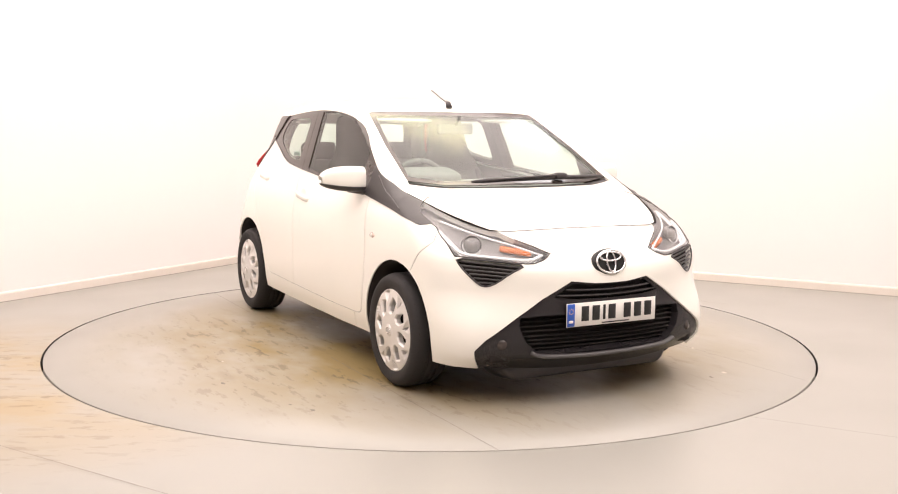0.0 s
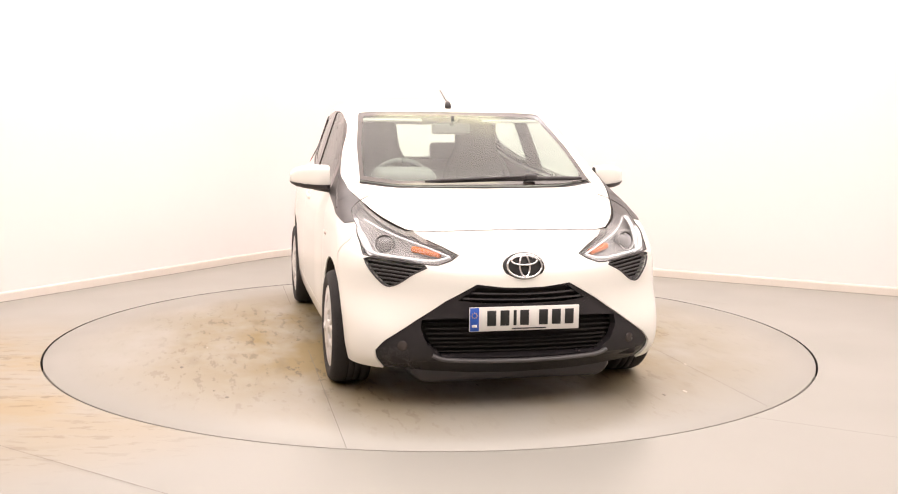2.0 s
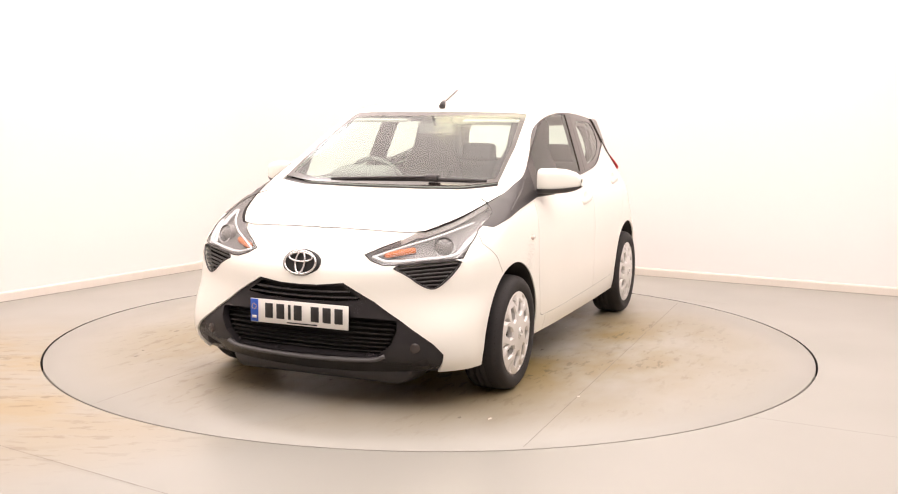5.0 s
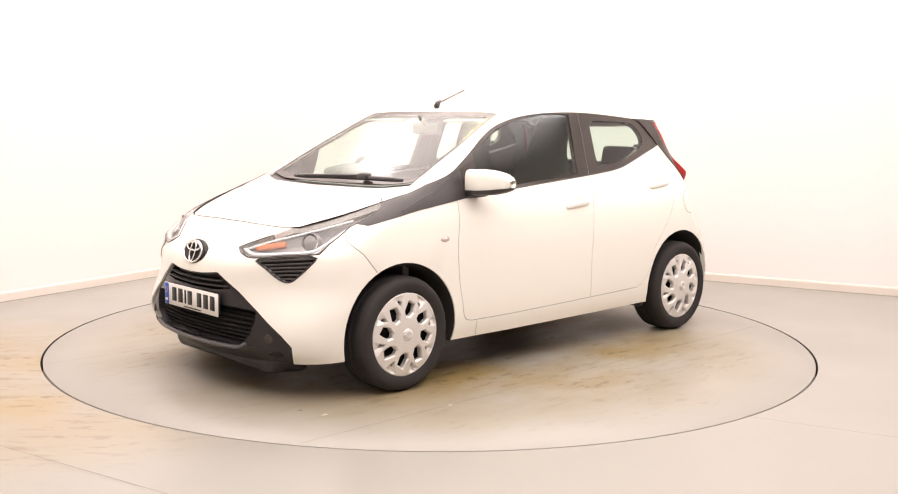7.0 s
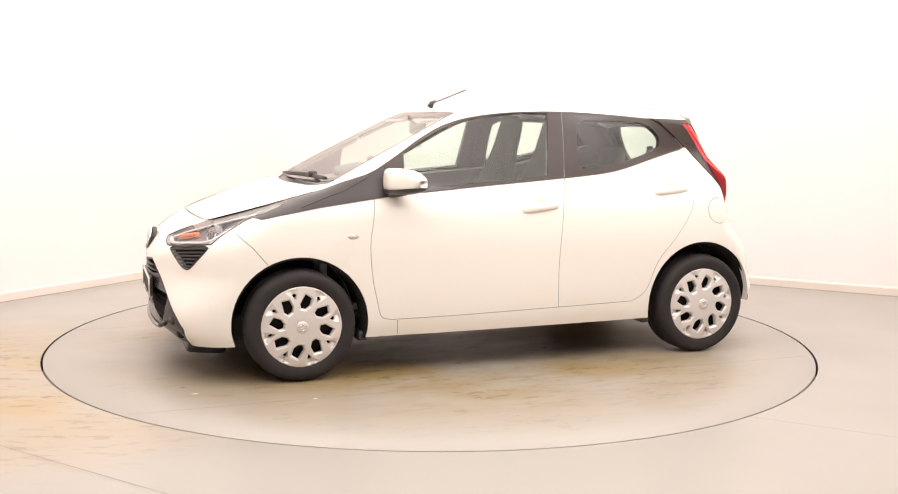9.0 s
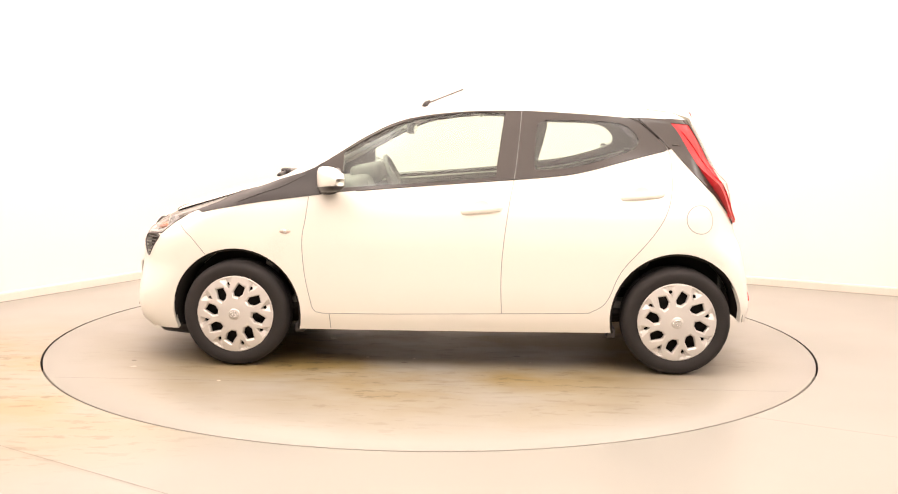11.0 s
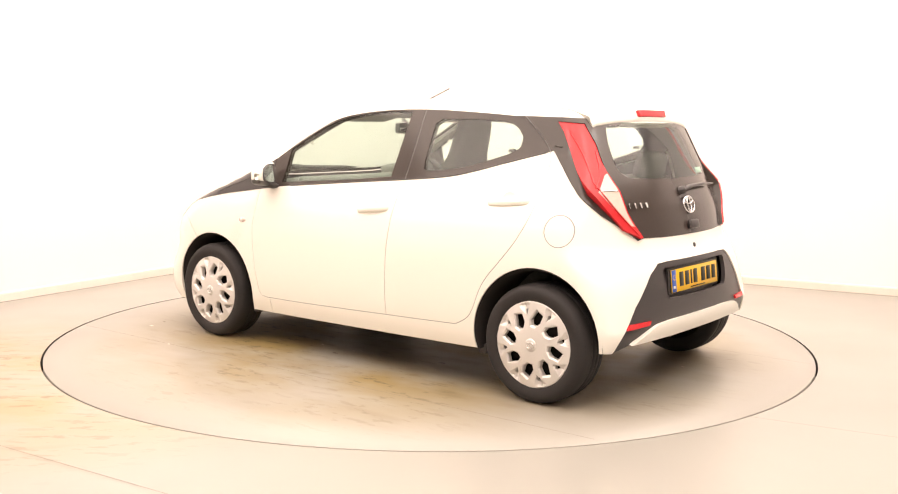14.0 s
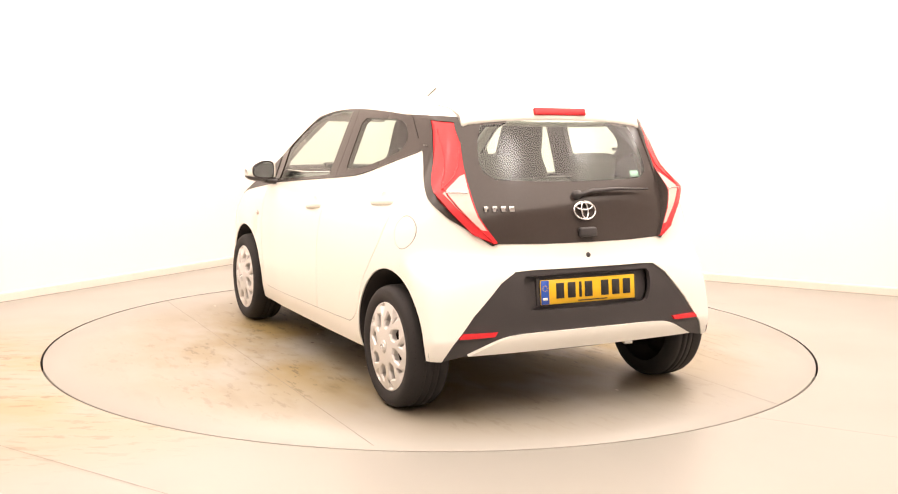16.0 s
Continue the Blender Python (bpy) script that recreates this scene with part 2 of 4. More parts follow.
def along_wall(name, line, prof, mat):
    """A profile of (distance into the room, height) pairs led along the line, with the room on its right hand."""
    pts = [Vector((*p, 0)) for p in line]
    v = []
    for i, p in enumerate(pts):
        t = (pts[min(i + 1, len(pts) - 1)] - pts[max(i - 1, 0)]).normalized()
        v += [p + Vector((t.y, -t.x, 0)) * d + Vector((0, 0, z)) for d, z in prof]
    k = len(prof)
    f = [(i * k + j, (i + 1) * k + j, (i + 1) * k + (j + 1) % k, i * k + (j + 1) % k) for i in range(len(pts) - 1) for j in range(k)]
    f += [tuple(range(k)), tuple(range(len(v) - 1, len(v) - k - 1, -1))]
    return tagged(part(name, v, f, mat, smooth=False), kind="structure")


for name, line in (("wall_back", bend(LEFT, CORNER, RIGHT, 1.0)), ("wall_front", [RIGHT, BACK]), ("wall_side", [BACK, LEFT])):
    w_ = along_wall(name, line, [(0, 0), (0, HIGH), (-0.15, HIGH), (-0.15, 0)], WALLPAINT)
    along_wall("baseboard", line, [(0, 0), (0.016, 0.0), (0.016, 0.056), (0.012, 0.066), (0.0, 0.07)], SKIRT)
    along_wall("trim", line, [(0.016, 0), (0.021, 0), (0.021, 0.002), (0.016, 0.002)], SEAM)
    w_.data.polygons.foreach_set("use_smooth", [len(line) > 2 and abs(p.normal.z) < 0.5 for p in w_.data.polygons])
    w_.data.set_sharp_from_angle(angle=0.5)
hole = [(math.cos(a / 160 * math.tau) * (DISC + 0.012), math.sin(a / 160 * math.tau) * (DISC + 0.012)) for a in range(160)]
v, f, w = carve(np.array([LEFT, BACK, RIGHT, CORNER], float), [("hole", np.array(hole)), ("floor", np.array([LEFT, BACK, RIGHT, CORNER], float) * 1.2)], 0.4)
f = np.array([t if np.cross(v[t[1]] - v[t[0]], v[t[2]] - v[t[0]]) > 0 else t[::-1] for t in f[w == 1]])
used, f = np.unique(f, return_inverse=True)
v, f = v[used], f.reshape(-1, 3)
tagged(part("floor", np.c_[v, np.zeros(len(v))], f, FLOORPAINT, smooth=False), kind="structure")
lathe("turntable_pit", [(DISC + 0.012, 0.0), (DISC + 0.012, -0.12), (0.0, -0.12)], PIT, pose(0, 0, 0), n=160)
tagged(bpy.data.objects["turntable_pit"], kind="structure")
cv = [(*p, z) for z in (HIGH, HIGH + 0.15) for p in (LEFT, BACK, RIGHT, CORNER)]
tagged(part("ceiling", cv, [(3, 2, 1, 0), (4, 5, 6, 7), (0, 1, 5, 4), (1, 2, 6, 5), (2, 3, 7, 6), (3, 0, 4, 7)], WALLPAINT, smooth=False), kind="structure")
for i, (a, b) in enumerate((((-2.45, -1.74), (-0.72, -2.87)), ((1.435, -1.735), (2.75, -2.45)), ((1.259, 1.855), (2.2, 1.15)))):
    s = strip(dense([a, b], 0.2), 0.003)
    tagged(part("floor_seam", [(x, y, 0.0015) for x, y in s], [tuple(range(len(s)))][::1], SEAM, smooth=False), kind="structure")

# ---- the turntable ----
turntable = tagged(new("turntable"), "round grey painted turntable flush with the floor, stained brown", "turntable")
lathe("plate", [(0.0, 0.0), (0.6, 0.0), (1.2, 0.0), (1.8, 0.0), (DISC - 0.0015, 0.0), (DISC, -0.0015), (DISC, -0.10)], DISCPAINT, pose(0, 0, 0), turntable, n=160)
for (a, b) in (((2.10, -0.787), (0.3, -0.787)), ((-1.85, 1.18), (1.85, 1.228)), ((-2.10, -0.79), (-1.2, -0.788))):
    s = strip(dense([a, b], 0.1), 0.003)
    part("plate_seam", [(x, y, 0.0015) for x, y in s], [tuple(range(len(s)))], SEAM, turntable, smooth=False)
rnd = random.Random(4)
for i in range(18):
    a, r = rnd.uniform(0, math.tau), rnd.uniform(0.5, 1.9)
    x, y, g, k = r * math.cos(a), r * math.sin(a), rnd.uniform(0.005, 0.015), rnd.randint(5, 7)
    turn = rnd.uniform(0, math.tau)
    v = [(x + g * rnd.uniform(0.5, 1.3) * math.cos(turn + j / k * math.tau) * 1.6, y + g * rnd.uniform(0.4, 1.0) * math.sin(turn + j / k * math.tau), 0.001) for j in range(k)]
    part("debris", v + [(x, y, 0.004)], [(j, (j + 1) % k, k) for j in range(k)], SEAM if i % 2 else SKIRT, turntable, "small flake of dirt", smooth=False)

# ---- the car's form: a few smooth curves and the skin between them ----
def curve(pts):
    """A smooth curve through (a, b) pairs (monotone-slope cubic)."""
    xs = np.array([p[0] for p in pts], float); ys = np.array([p[1] for p in pts], float)
    o = np.argsort(xs); xs, ys = xs[o], ys[o]
    d = np.diff(ys) / np.diff(xs); m = np.empty(len(xs)); m[0], m[-1] = d[0], d[-1]
    w1, w2 = np.diff(xs)[1:], np.diff(xs)[:-1]
    same = d[1:] * d[:-1] > 0
    m[1:-1] = np.where(same, (w1 + w2) / np.where(same, w1 / np.where(d[1:] == 0, 1, d[1:]) + w2 / np.where(d[:-1] == 0, 1, d[:-1]), 1), 0)
    def at(x):
        x = np.asarray(x, float); i = np.clip(np.searchsorted(xs, x) - 1, 0, len(xs) - 2)
        h = xs[i + 1] - xs[i]; t = (np.clip(x, xs[0], xs[-1]) - xs[i]) / h
        v = ys[i] * (1 + 2 * t) * (1 - t) ** 2 + h * m[i] * t * (1 - t) ** 2 + ys[i + 1] * t * t * (3 - 2 * t) + h * m[i + 1] * t * t * (t - 1)
        return v + np.where(x < xs[0], (x - xs[0]) * d[0], 0) + np.where(x > xs[-1], (x - xs[-1]) * d[-1], 0)
    return at
SIDE = curve([(.12, .77), (.2, .80), (.3, .822), (.45, .83), (.65, .83), (.8, .817), (.9, .79), (1.0, .75), (1.1, .715), (1.2, .68), (1.375, .617), (1.48, .575)])
PLAN = curve([(-1.7, .96), (-1.4, .972), (-1.17, .985), (-.3, 1.0), (.4, .995), (.75, .98), (1.17, .975), (1.45, .96), (1.7, .915), (1.9, .86)])
CABIN = curve([(-1.7, .84), (-1.45, .88), (-1.1, .935), (-.6, .985), (-.2, 1.0), (.5, 1.0), (.9, .99), (1.4, .97)])
NOSE = curve([(.1, 1.70), (.18, 1.79), (.25, 1.86), (.33, 1.875), (.5, 1.87), (.62, 1.868), (.68, 1.852), (.73, 1.81), (.8, 1.72), (.9, 1.5)])
BOW = curve([(.2, .22), (.35, .25), (.55, .40), (.75, .42), (.9, .42)])
TAIL = curve([(.2, -1.5), (.25, -1.56), (.3, -1.6), (.38, -1.632), (.5, -1.63), (.64, -1.61), (.72, -1.58), (.79, -1.565), (.91, -1.534), (1.0, -1.495), (1.15, -1.42), (1.31, -1.335), (1.45, -1.25)])
ROUND = curve([(.25, .05), (.4, .10), (.6, .15), (.78, .22), (1.3, .25)])
TOP = curve([(-1.7, 1.31), (-1.35, 1.374), (-1.1, 1.415), (-.7, 1.448), (-.3, 1.457), (0, 1.443), (.15, 1.417), (.28, 1.372), (.5, 1.262), (.75, 1.13), (.93, 1.032), (1.04, .985), (1.2, .95), (1.4, .9), (1.6, .835), (1.72, .78), (1.85, .70), (1.95, .6)])
CROWN = curve([(-1.7, .16), (-1.3, .14), (-.5, .11), (.1, .08), (.3, .03), (.9, .025), (1.2, .04), (1.6, .06), (1.9, .12)])
def smax(a, b, k):
    h = np.maximum(k - np.abs(a - b), 0) / k
    return np.maximum(a, b) + h * h * k / 4
def step(x, a, b):
    t = np.clip((x - a) / (b - a), 0, 1); return t * t * (3 - 2 * t)
def body(p):
    """Signed distance, roughly, of points from the car's skin."""
    x, y, z = p[..., 0], np.abs(p[..., 1]), p[..., 2]
    up = step(z, .85, 1.2)
    fs = y - SIDE(z) * PLAN(x) * (1 - up + up * CABIN(x))
    ft = (z - TOP(x) + CROWN(x) * y * y) * .93
    ff = x - NOSE(z) + BOW(z) * y * y + .12 * y ** 4
    fr = TAIL(z) + ROUND(z) * (y * y + y ** 4) - x
    f = smax(fs, ft, .05)
    f = smax(f, ff * .9, .12)
    return smax(f, fr * .95, .07)
def cast(o, d, t0=0., t1=3., n=240):
    """First place along the rays o + t d where the skin is met from outside."""
    ts = np.linspace(t0, t1, n)
    v = body(o[:, None] + ts[None, :, None] * d[:, None])
    inn = v < 0; hit = inn.any(1); i = np.maximum(inn.argmax(1), 1)
    a, b = ts[i - 1], ts[i]
    for _ in range(30):
        m = (a + b) / 2; s = body(o + m[:, None] * d) < 0
        b = np.where(s, m, b); a = np.where(s, a, m)
    return o + ((a + b) / 2)[:, None] * d, hit

# ---- the car ----
car = tagged(new("car"), "white five-door city hatchback with black trim, parked on the turntable", "car")
XB, XA, FS, RS = 1.2, -1.15, 1.1, 1.0


def round_side(s, z):
    """The skin's point at s along the flank, round the nose (s > XB) and the tail (s < XA), and height z."""
    s, z = np.asarray(s, float), np.asarray(z, float)
    a = np.radians(90 - np.clip((s - XB) / FS, 0, 1) * 90 + np.clip((XA - s) / RS, 0, 1) * 90)
    d = np.stack([np.cos(a), np.sin(a), np.zeros_like(a)], -1)
    d[np.abs(d) < 1e-9] = 0
    o = np.stack([np.clip(s, XA, XB), np.zeros_like(s), z], -1)
    return seek(o + d * 1.1, -d, 0.1, 1.05)


def from_top(x, y):
    o = np.stack([x, y, np.full_like(x, 1.7)], -1)
    return seek(o, np.tile([0.0, 0, -1], (len(o), 1)), 0.2, 1.3)


def seek(o, d, a, b):
    q, hit = cast(o, d, a, b, 120)
    if not hit.all():
        ts = np.linspace(a, b, 60)
        v = body(o[~hit][:, None] + ts[None, :, None] * d[~hit][:, None])
        q[~hit] = o[~hit] + ts[v.argmin(1)][:, None] * d[~hit]
    return q


def along(x, y, z):
    """s of a place on the flank."""
    if x > XB:
        return XB + (90 - math.degrees(math.atan2(y, x - XB))) / 90 * FS
    if x < XA:
        return XA - (math.degrees(math.atan2(y, x - XA)) - 90) / 90 * RS
    return x


def ring(cx, cz, r, a0=0, a1=360, n=48, y=0.8, rz=None):
    rz = rz or r
    return [(along(cx + r * math.cos(math.radians(a)), y, 0), cz + rz * math.sin(math.radians(a))) for a in np.linspace(a0, a1, n, endpoint=a1 - a0 < 360)]


# the edge between flank and top, in plan
EDGE = [(1.64, 0), (1.63, .26), (1.59, .48), (1.48, .56), (1.36, .615), (1.16, .672), (1.05, .70), (.93, .712), (.78, .712), (.69, .695), (.6, .672),
        (.49, .645), (.38, .622), (.28, .607), (.13, .602), (-.07, .597), (-.34, .592), (-.67, .585), (-.95, .567), (-1.05, .557), (-1.17, .53), (-1.25, .485), (-1.30, .3), (-1.325, .15), (-1.33, 0)]
rim = dense(soften(EDGE, times=1), 0.02)
rim3 = from_top(rim[:, 0], rim[:, 1])
rimL = np.array([(along(*p), p[2]) for p in rim3])
rimL[0, 0], rimL[-1, 0] = XB + FS, XA - RS
FOOT = [(-2.15, .30), (-1.53, .30), (-1.47, .278), (-1.40, .285), (-.84, .217), (.83, .203), (1.43, .19), (1.60, .186), (1.67, .182), (1.85, .16), (2.0, .148), (2.3, .142)]
DOMAIN = np.concatenate([rimL, np.array(FOOT)])

TRIM_LOW = [(1.34, .822), (1.24, .846), (1.07, .878), (.94, .895), (.75, .921), (.59, .942), (.34, .964), (.04, .989), (-.28, 1.014), (-.50, 1.033), (-.62, 1.048), (-.73, 1.073), (-.87, 1.112), (-1.01, 1.149), (-1.135, 1.180)]
TRIM_UP = [(-1.135, 1.180), (-1.04, 1.268), (-.95, 1.342), (-.84, 1.352), (-.67, 1.364), (-.43, 1.377), (-.26, 1.379), (-.07, 1.374), (.09, 1.360), (.2, 1.344), (.28, 1.327), (.38, 1.293), (.49, 1.236), (.6, 1.164), (.69, 1.106), (.78, 1.05), (.93, 1.004), (1.10, .952), (1.155, .941), (1.27, .877), (1.385, .831)]
HEADLAMP = [(1.97, .709), (1.88, .741), (1.78, .770), (1.67, .806), (1.53, .844), (1.39, .880), (1.155, .940), (1.27, .876), (1.38, .832), (1.42, .815), (1.51, .750), (1.56, .700), (1.71, .687), (1.85, .669), (1.89, .669), (1.94, .686)]
LOUVRE = [(1.86, .665), (1.71, .682), (1.56, .695), (1.60, .645), (1.65, .590), (1.675, .569), (1.70, .566), (1.735, .582), (1.79, .628)]
INTAKE = [(2.35, .569), (2.20, .572), (2.07, .586), (1.93, .507), (1.82, .424), (1.71, .326), (1.67, .274), (1.665, .16), (1.8, .12), (2.35, .1)]
UPPER_GRILLE = [(2.35, .562), (2.19, .563), (2.08, .574), (1.985, .512), (2.1, .500), (2.35, .497)]
LOWER_GRILLE = [(2.35, .430), (1.95, .432), (1.838, .424), (1.838, .38), (1.866, .31), (1.92, .248), (2.35, .243)]
LAMP = [(-1.135, 1.320), (-1.26, 1.310), (-1.33, 1.218), (-1.40, 1.080), (-1.45, .978), (-1.50, .894), (-1.55, .828), (-1.588, .782), (-1.575, .778), (-1.49, .82), (-1.40, .915), (-1.335, .985), (-1.282, 1.08), (-1.218, 1.20), (-1.178, 1.27)]
LAMP_CLEAR = [(-1.385, 1.066), (-1.398, 1.078), (-1.445, .978), (-1.495, .894), (-1.54, .834), (-1.515, .838), (-1.41, .935), (-1.36, .982)]
TAIL_TRIM = [(-.90, 1.346), (-1.0, 1.262), (-1.10, 1.17), (-1.142, 1.184), (-1.21, 1.103), (-1.31, .975), (-1.40, .888), (-1.57, .770), (-1.60, .78), (-1.46, 1.0), (-1.3, 1.33), (-1.17, 1.338)]
HATCH = [(-1.285, 1.318), (-1.345, 1.218), (-1.412, 1.082), (-1.465, .971), (-1.51, .894), (-1.595, .779), (-1.80, .775), (-2.2, .775), (-2.2, 1.40), (-1.6, 1.40)]
HATCH_GLASS = [(-1.36, 1.302), (-1.385, 1.228), (-1.435, 1.127), (-1.47, 1.085), (-1.53, 1.056), (-1.78, 1.049), (-2.2, 1.047), (-2.2, 1.40), (-1.6, 1.40), (-1.45, 1.305)]
INSERT = [(-2.2, .666), (-1.77, .665), (-1.685, .660), (-1.63, .613), (-1.55, .477), (-1.51, .378), (-1.46, .27), (-2.2, .26)]
BLADE = [(-1.53, .306), (-1.58, .338), (-1.64, .372), (-1.69, .386), (-1.86, .391), (-2.9, .392), (-2.9, .312), (-1.70, .309)]
REFLEX = [(-1.515, .388), (-1.525, .403), (-1.63, .403), (-1.62, .383), (-1.515, .378)]
RECESS = [(-2.9, .645), (-1.745, .645), (-1.72, .62), (-1.755, .50), (-1.79, .485), (-2.9, .485)]
GLASS_F = [(.60, 1.150), (.605, 1.048), (.615, .962), (.04, 1.004), (-.21, 1.028), (-.255, 1.366), (-.10, 1.370), (.07, 1.354), (.20, 1.334), (.28, 1.312), (.38, 1.276), (.49, 1.217)]
GLASS_R = [(-.43, 1.331), (-.59, 1.330), (-.78, 1.327), (-.89, 1.315), (-.955, 1.262), (-.97, 1.217), (-.94, 1.175), (-.77, 1.120), (-.63, 1.085), (-.44, 1.063), (-.41, 1.080), (-.42, 1.229)]
B_LINE = [(-.345, 1.385), (-.33, 1.204), (-.31, 1.02), (-.29, .93), (-.27, .796), (-.25, .618), (-.245, .467), (-.252, .312)]
DOOR_BACK = [(-.955, 1.345), (-1.04, 1.272), (-1.133, 1.183), (-1.14, 1.071), (-1.137, .97), (-1.11, .856), (-1.05, .753), (-.97, .657), (-.89, .571), (-.85, .505), (-.82, .417), (-.785, .361), (-.71, .323)]
DOOR_FOOT = [(-.71, .323), (-.47, .317), (-.25, .312), (.34, .298), (.70, .293)]
DOOR_FRONT = [(.70, .293), (.755, .304), (.772, .381), (.797, .492), (.81, .620), (.81, .715), (.792, .795), (.78, .915)]

b_line, door_back, door_front = soften(B_LINE), soften(DOOR_BACK), soften(DOOR_FRONT)
low = soften(TRIM_LOW, times=1)
trim = np.concatenate([low, soften(TRIM_UP[:-3], times=1), TRIM_UP[-3:]])
fender_line = [(1.44, .80), (1.45, .757), (1.38, .691), (1.315, .60)]
# front outlines run down to the arches
ARCH_F, ARCH_R = ring(1.172, .283, .352, y=.80), ring(-1.17, .295, .350, y=.82)
gaps = [strip(dense(l, .02), .0042) for l in (b_line, door_back, dense(DOOR_FOOT), door_front, fender_line, [(.665, .289), (.66, .212)])]
gaps.append(strip(np.array(ring(-1.278, .822, .073, n=40, y=.78) + ring(-1.278, .822, .073, n=40, y=.78)[:1]), .004))
front_door = np.concatenate([[(.80, .9), (.80, 1.2), (-.33, 1.42)], b_line, [(.34, .298)], door_front])
rear_door = np.concatenate([b_line, [(-.47, .317)], door_back[::-1], [(-1.13, 1.3), (-.34, 1.42)]])
R = [("arch", ARCH_F), ("arch", ARCH_R)] + [(f"gap{i}", g) for i, g in enumerate(gaps)] + [
    ("front_door_glass", GLASS_F), ("rear_door_glass", soften(GLASS_R, True, 1)),
    ("fuel_flap", ring(-1.278, .822, .071, n=40, y=.78)),
    ("headlamp", HEADLAMP), ("corner_grille", soften(LOUVRE, True, 1)),
    ("upper_grille", UPPER_GRILLE), ("lower_grille", LOWER_GRILLE), ("bumper_insert", INTAKE),
    ("lamp_clear", LAMP_CLEAR), ("tail_lamp", LAMP), ("hatch_glass", HATCH_GLASS), ("hatch", HATCH),
    ("reflector", REFLEX), ("rear_blade", soften(BLADE, False, 1)), ("plate_recess", soften(RECESS, False, 1)), ("rear_insert", INSERT),
    ("fender_trim", [p for p in trim if p[0] > .70] ), ("trim", trim), ("tail_trim", TAIL_TRIM),
    ("cant_rail", [p for p in TRIM_UP if -.96 < p[0] < .94] + [(.93, 1.5), (-.96, 1.5)]), ("front_door", front_door), ("rear_door", rear_door),
    ("front_bumper", [(1.44, .80), (1.45, .757), (1.38, .691), (1.315, .60), (1.3, .1), (2.4, .1), (2.4, .9), (1.55, .85)]),
    ("front_fender", [(.2, .293), (.2, 1.0), (1.8, 1.0), (1.8, .1), (.835, .1), (.835, .293)]),
    ("sill", [(-.9, .1), (-.9, .325), (.84, .325), (.84, .1)]),
    ("rear_bumper", [(-2.2, .2), (-2.2, .775), (-1.58, .775), (-1.42, .70), (-1.40, .62), (-1.3, .5), (-1.38, .2)]),
    ("quarter_panel", [(-2.2, .2), (-2.2, 1.4), (-1.3, 1.318), (-1.0, 1.33), (-.6, .3), (-.84, .2)]),
    ("cant_rail", [(-1.3, 1.0), (-1.3, 1.5), (1.2, 1.5), (1.2, .9)])]
V2, F2, W2 = carve(DOMAIN, R, .024)
V3 = round_side(V2[:, 0], V2[:, 1])
V3[np.abs(V2[:, 0] - (XB + FS)) < 1e-6, 1] = 0
V3[V2[:, 0] <= XA - RS + 1e-6, 1] = 0
N3 = slope(V3)
NAMES = [n for n, _ in R]


def patch(V, N, F, out=0.0, depth=0.015, both=False, back=False):
    """A slab of skin: its face moved out along the normals, its edges turned in by depth. Returns points, faces, normals."""
    ids, F = np.unique(F, return_inverse=True)
    F = F.reshape(-1, 3)
    P, n = V[ids], N[ids]
    A = P[F]
    flip = np.einsum("ij,ij->i", np.cross(A[:, 1] - A[:, 0], A[:, 2] - A[:, 0]), n[F].mean(1)) < 0
    F[flip] = F[flip][:, ::-1]
    seen = {}
    for t in F:
        for a, b in ((t[0], t[1]), (t[1], t[2]), (t[2], t[0])):
            seen[(a, b)] = 1
    open_edges = [(a, b) for a, b in seen if (b, a) not in seen and not (abs(P[a, 1]) < 1e-5 and abs(P[b, 1]) < 1e-5)]
    out = np.broadcast_to(out(P) if callable(out) else out, (len(P),))[:, None]
    top, floor_ = P + n * out, P + n * (out - depth)
    verts, faces, normals = [top], [tuple(t) for t in F], [n]
    k = len(P)
    E = np.array(open_edges).reshape(-1, 2)
    m = len(E)
    verts += [top[E[:, 0]], top[E[:, 1]], floor_[E[:, 1]], floor_[E[:, 0]]]
    side = np.cross(top[E[:, 1]] - top[E[:, 0]], n[E[:, 0]]) if m else np.zeros((0, 3))
    side /= np.maximum(np.linalg.norm(side, axis=1), 1e-9)[:, None]
    normals += [side] * 4
    faces += [(k + m + i, k + i, k + 3 * m + i, k + 2 * m + i) for i in range(m)]
    k += 4 * m
    if back:
        verts.append(floor_)
        normals.append(-n)
        faces += [(k + t[2], k + t[1], k + t[0]) for t in F]
    verts, normals = np.concatenate(verts), np.concatenate(normals)
    if both:
        k = len(verts)
        flipv = np.array([1, -1, 1])
        faces = faces + [tuple(k + i for i in f[::-1]) for f in faces]
        verts, normals = np.concatenate([verts, verts * flipv]), np.concatenate([normals, normals * flipv])
    return verts, faces, normals


def skin(name, mat, keys, out=0.0, depth=0.015, both=False, parent=None, label="", back=False, inner=None, src=None):
    """Part of the car's skin: one mesh over both halves, or one mesh on each side."""
    V, N, F, W, names = src or (V3, N3, F2, W2, NAMES)
    pick = np.isin(W, [i for i, n in enumerate(names) if n in keys])
    v, f, n = patch(V, N, F[pick], out, depth, both, back)
    made = [part(name, v, f, mat, parent or car, label, normals=n)]
    if not both:
        flip = np.array([1, -1, 1])
        made.append(part(name, v * flip, [t[::-1] for t in f], mat, parent or car, label, normals=n * flip))
    return made


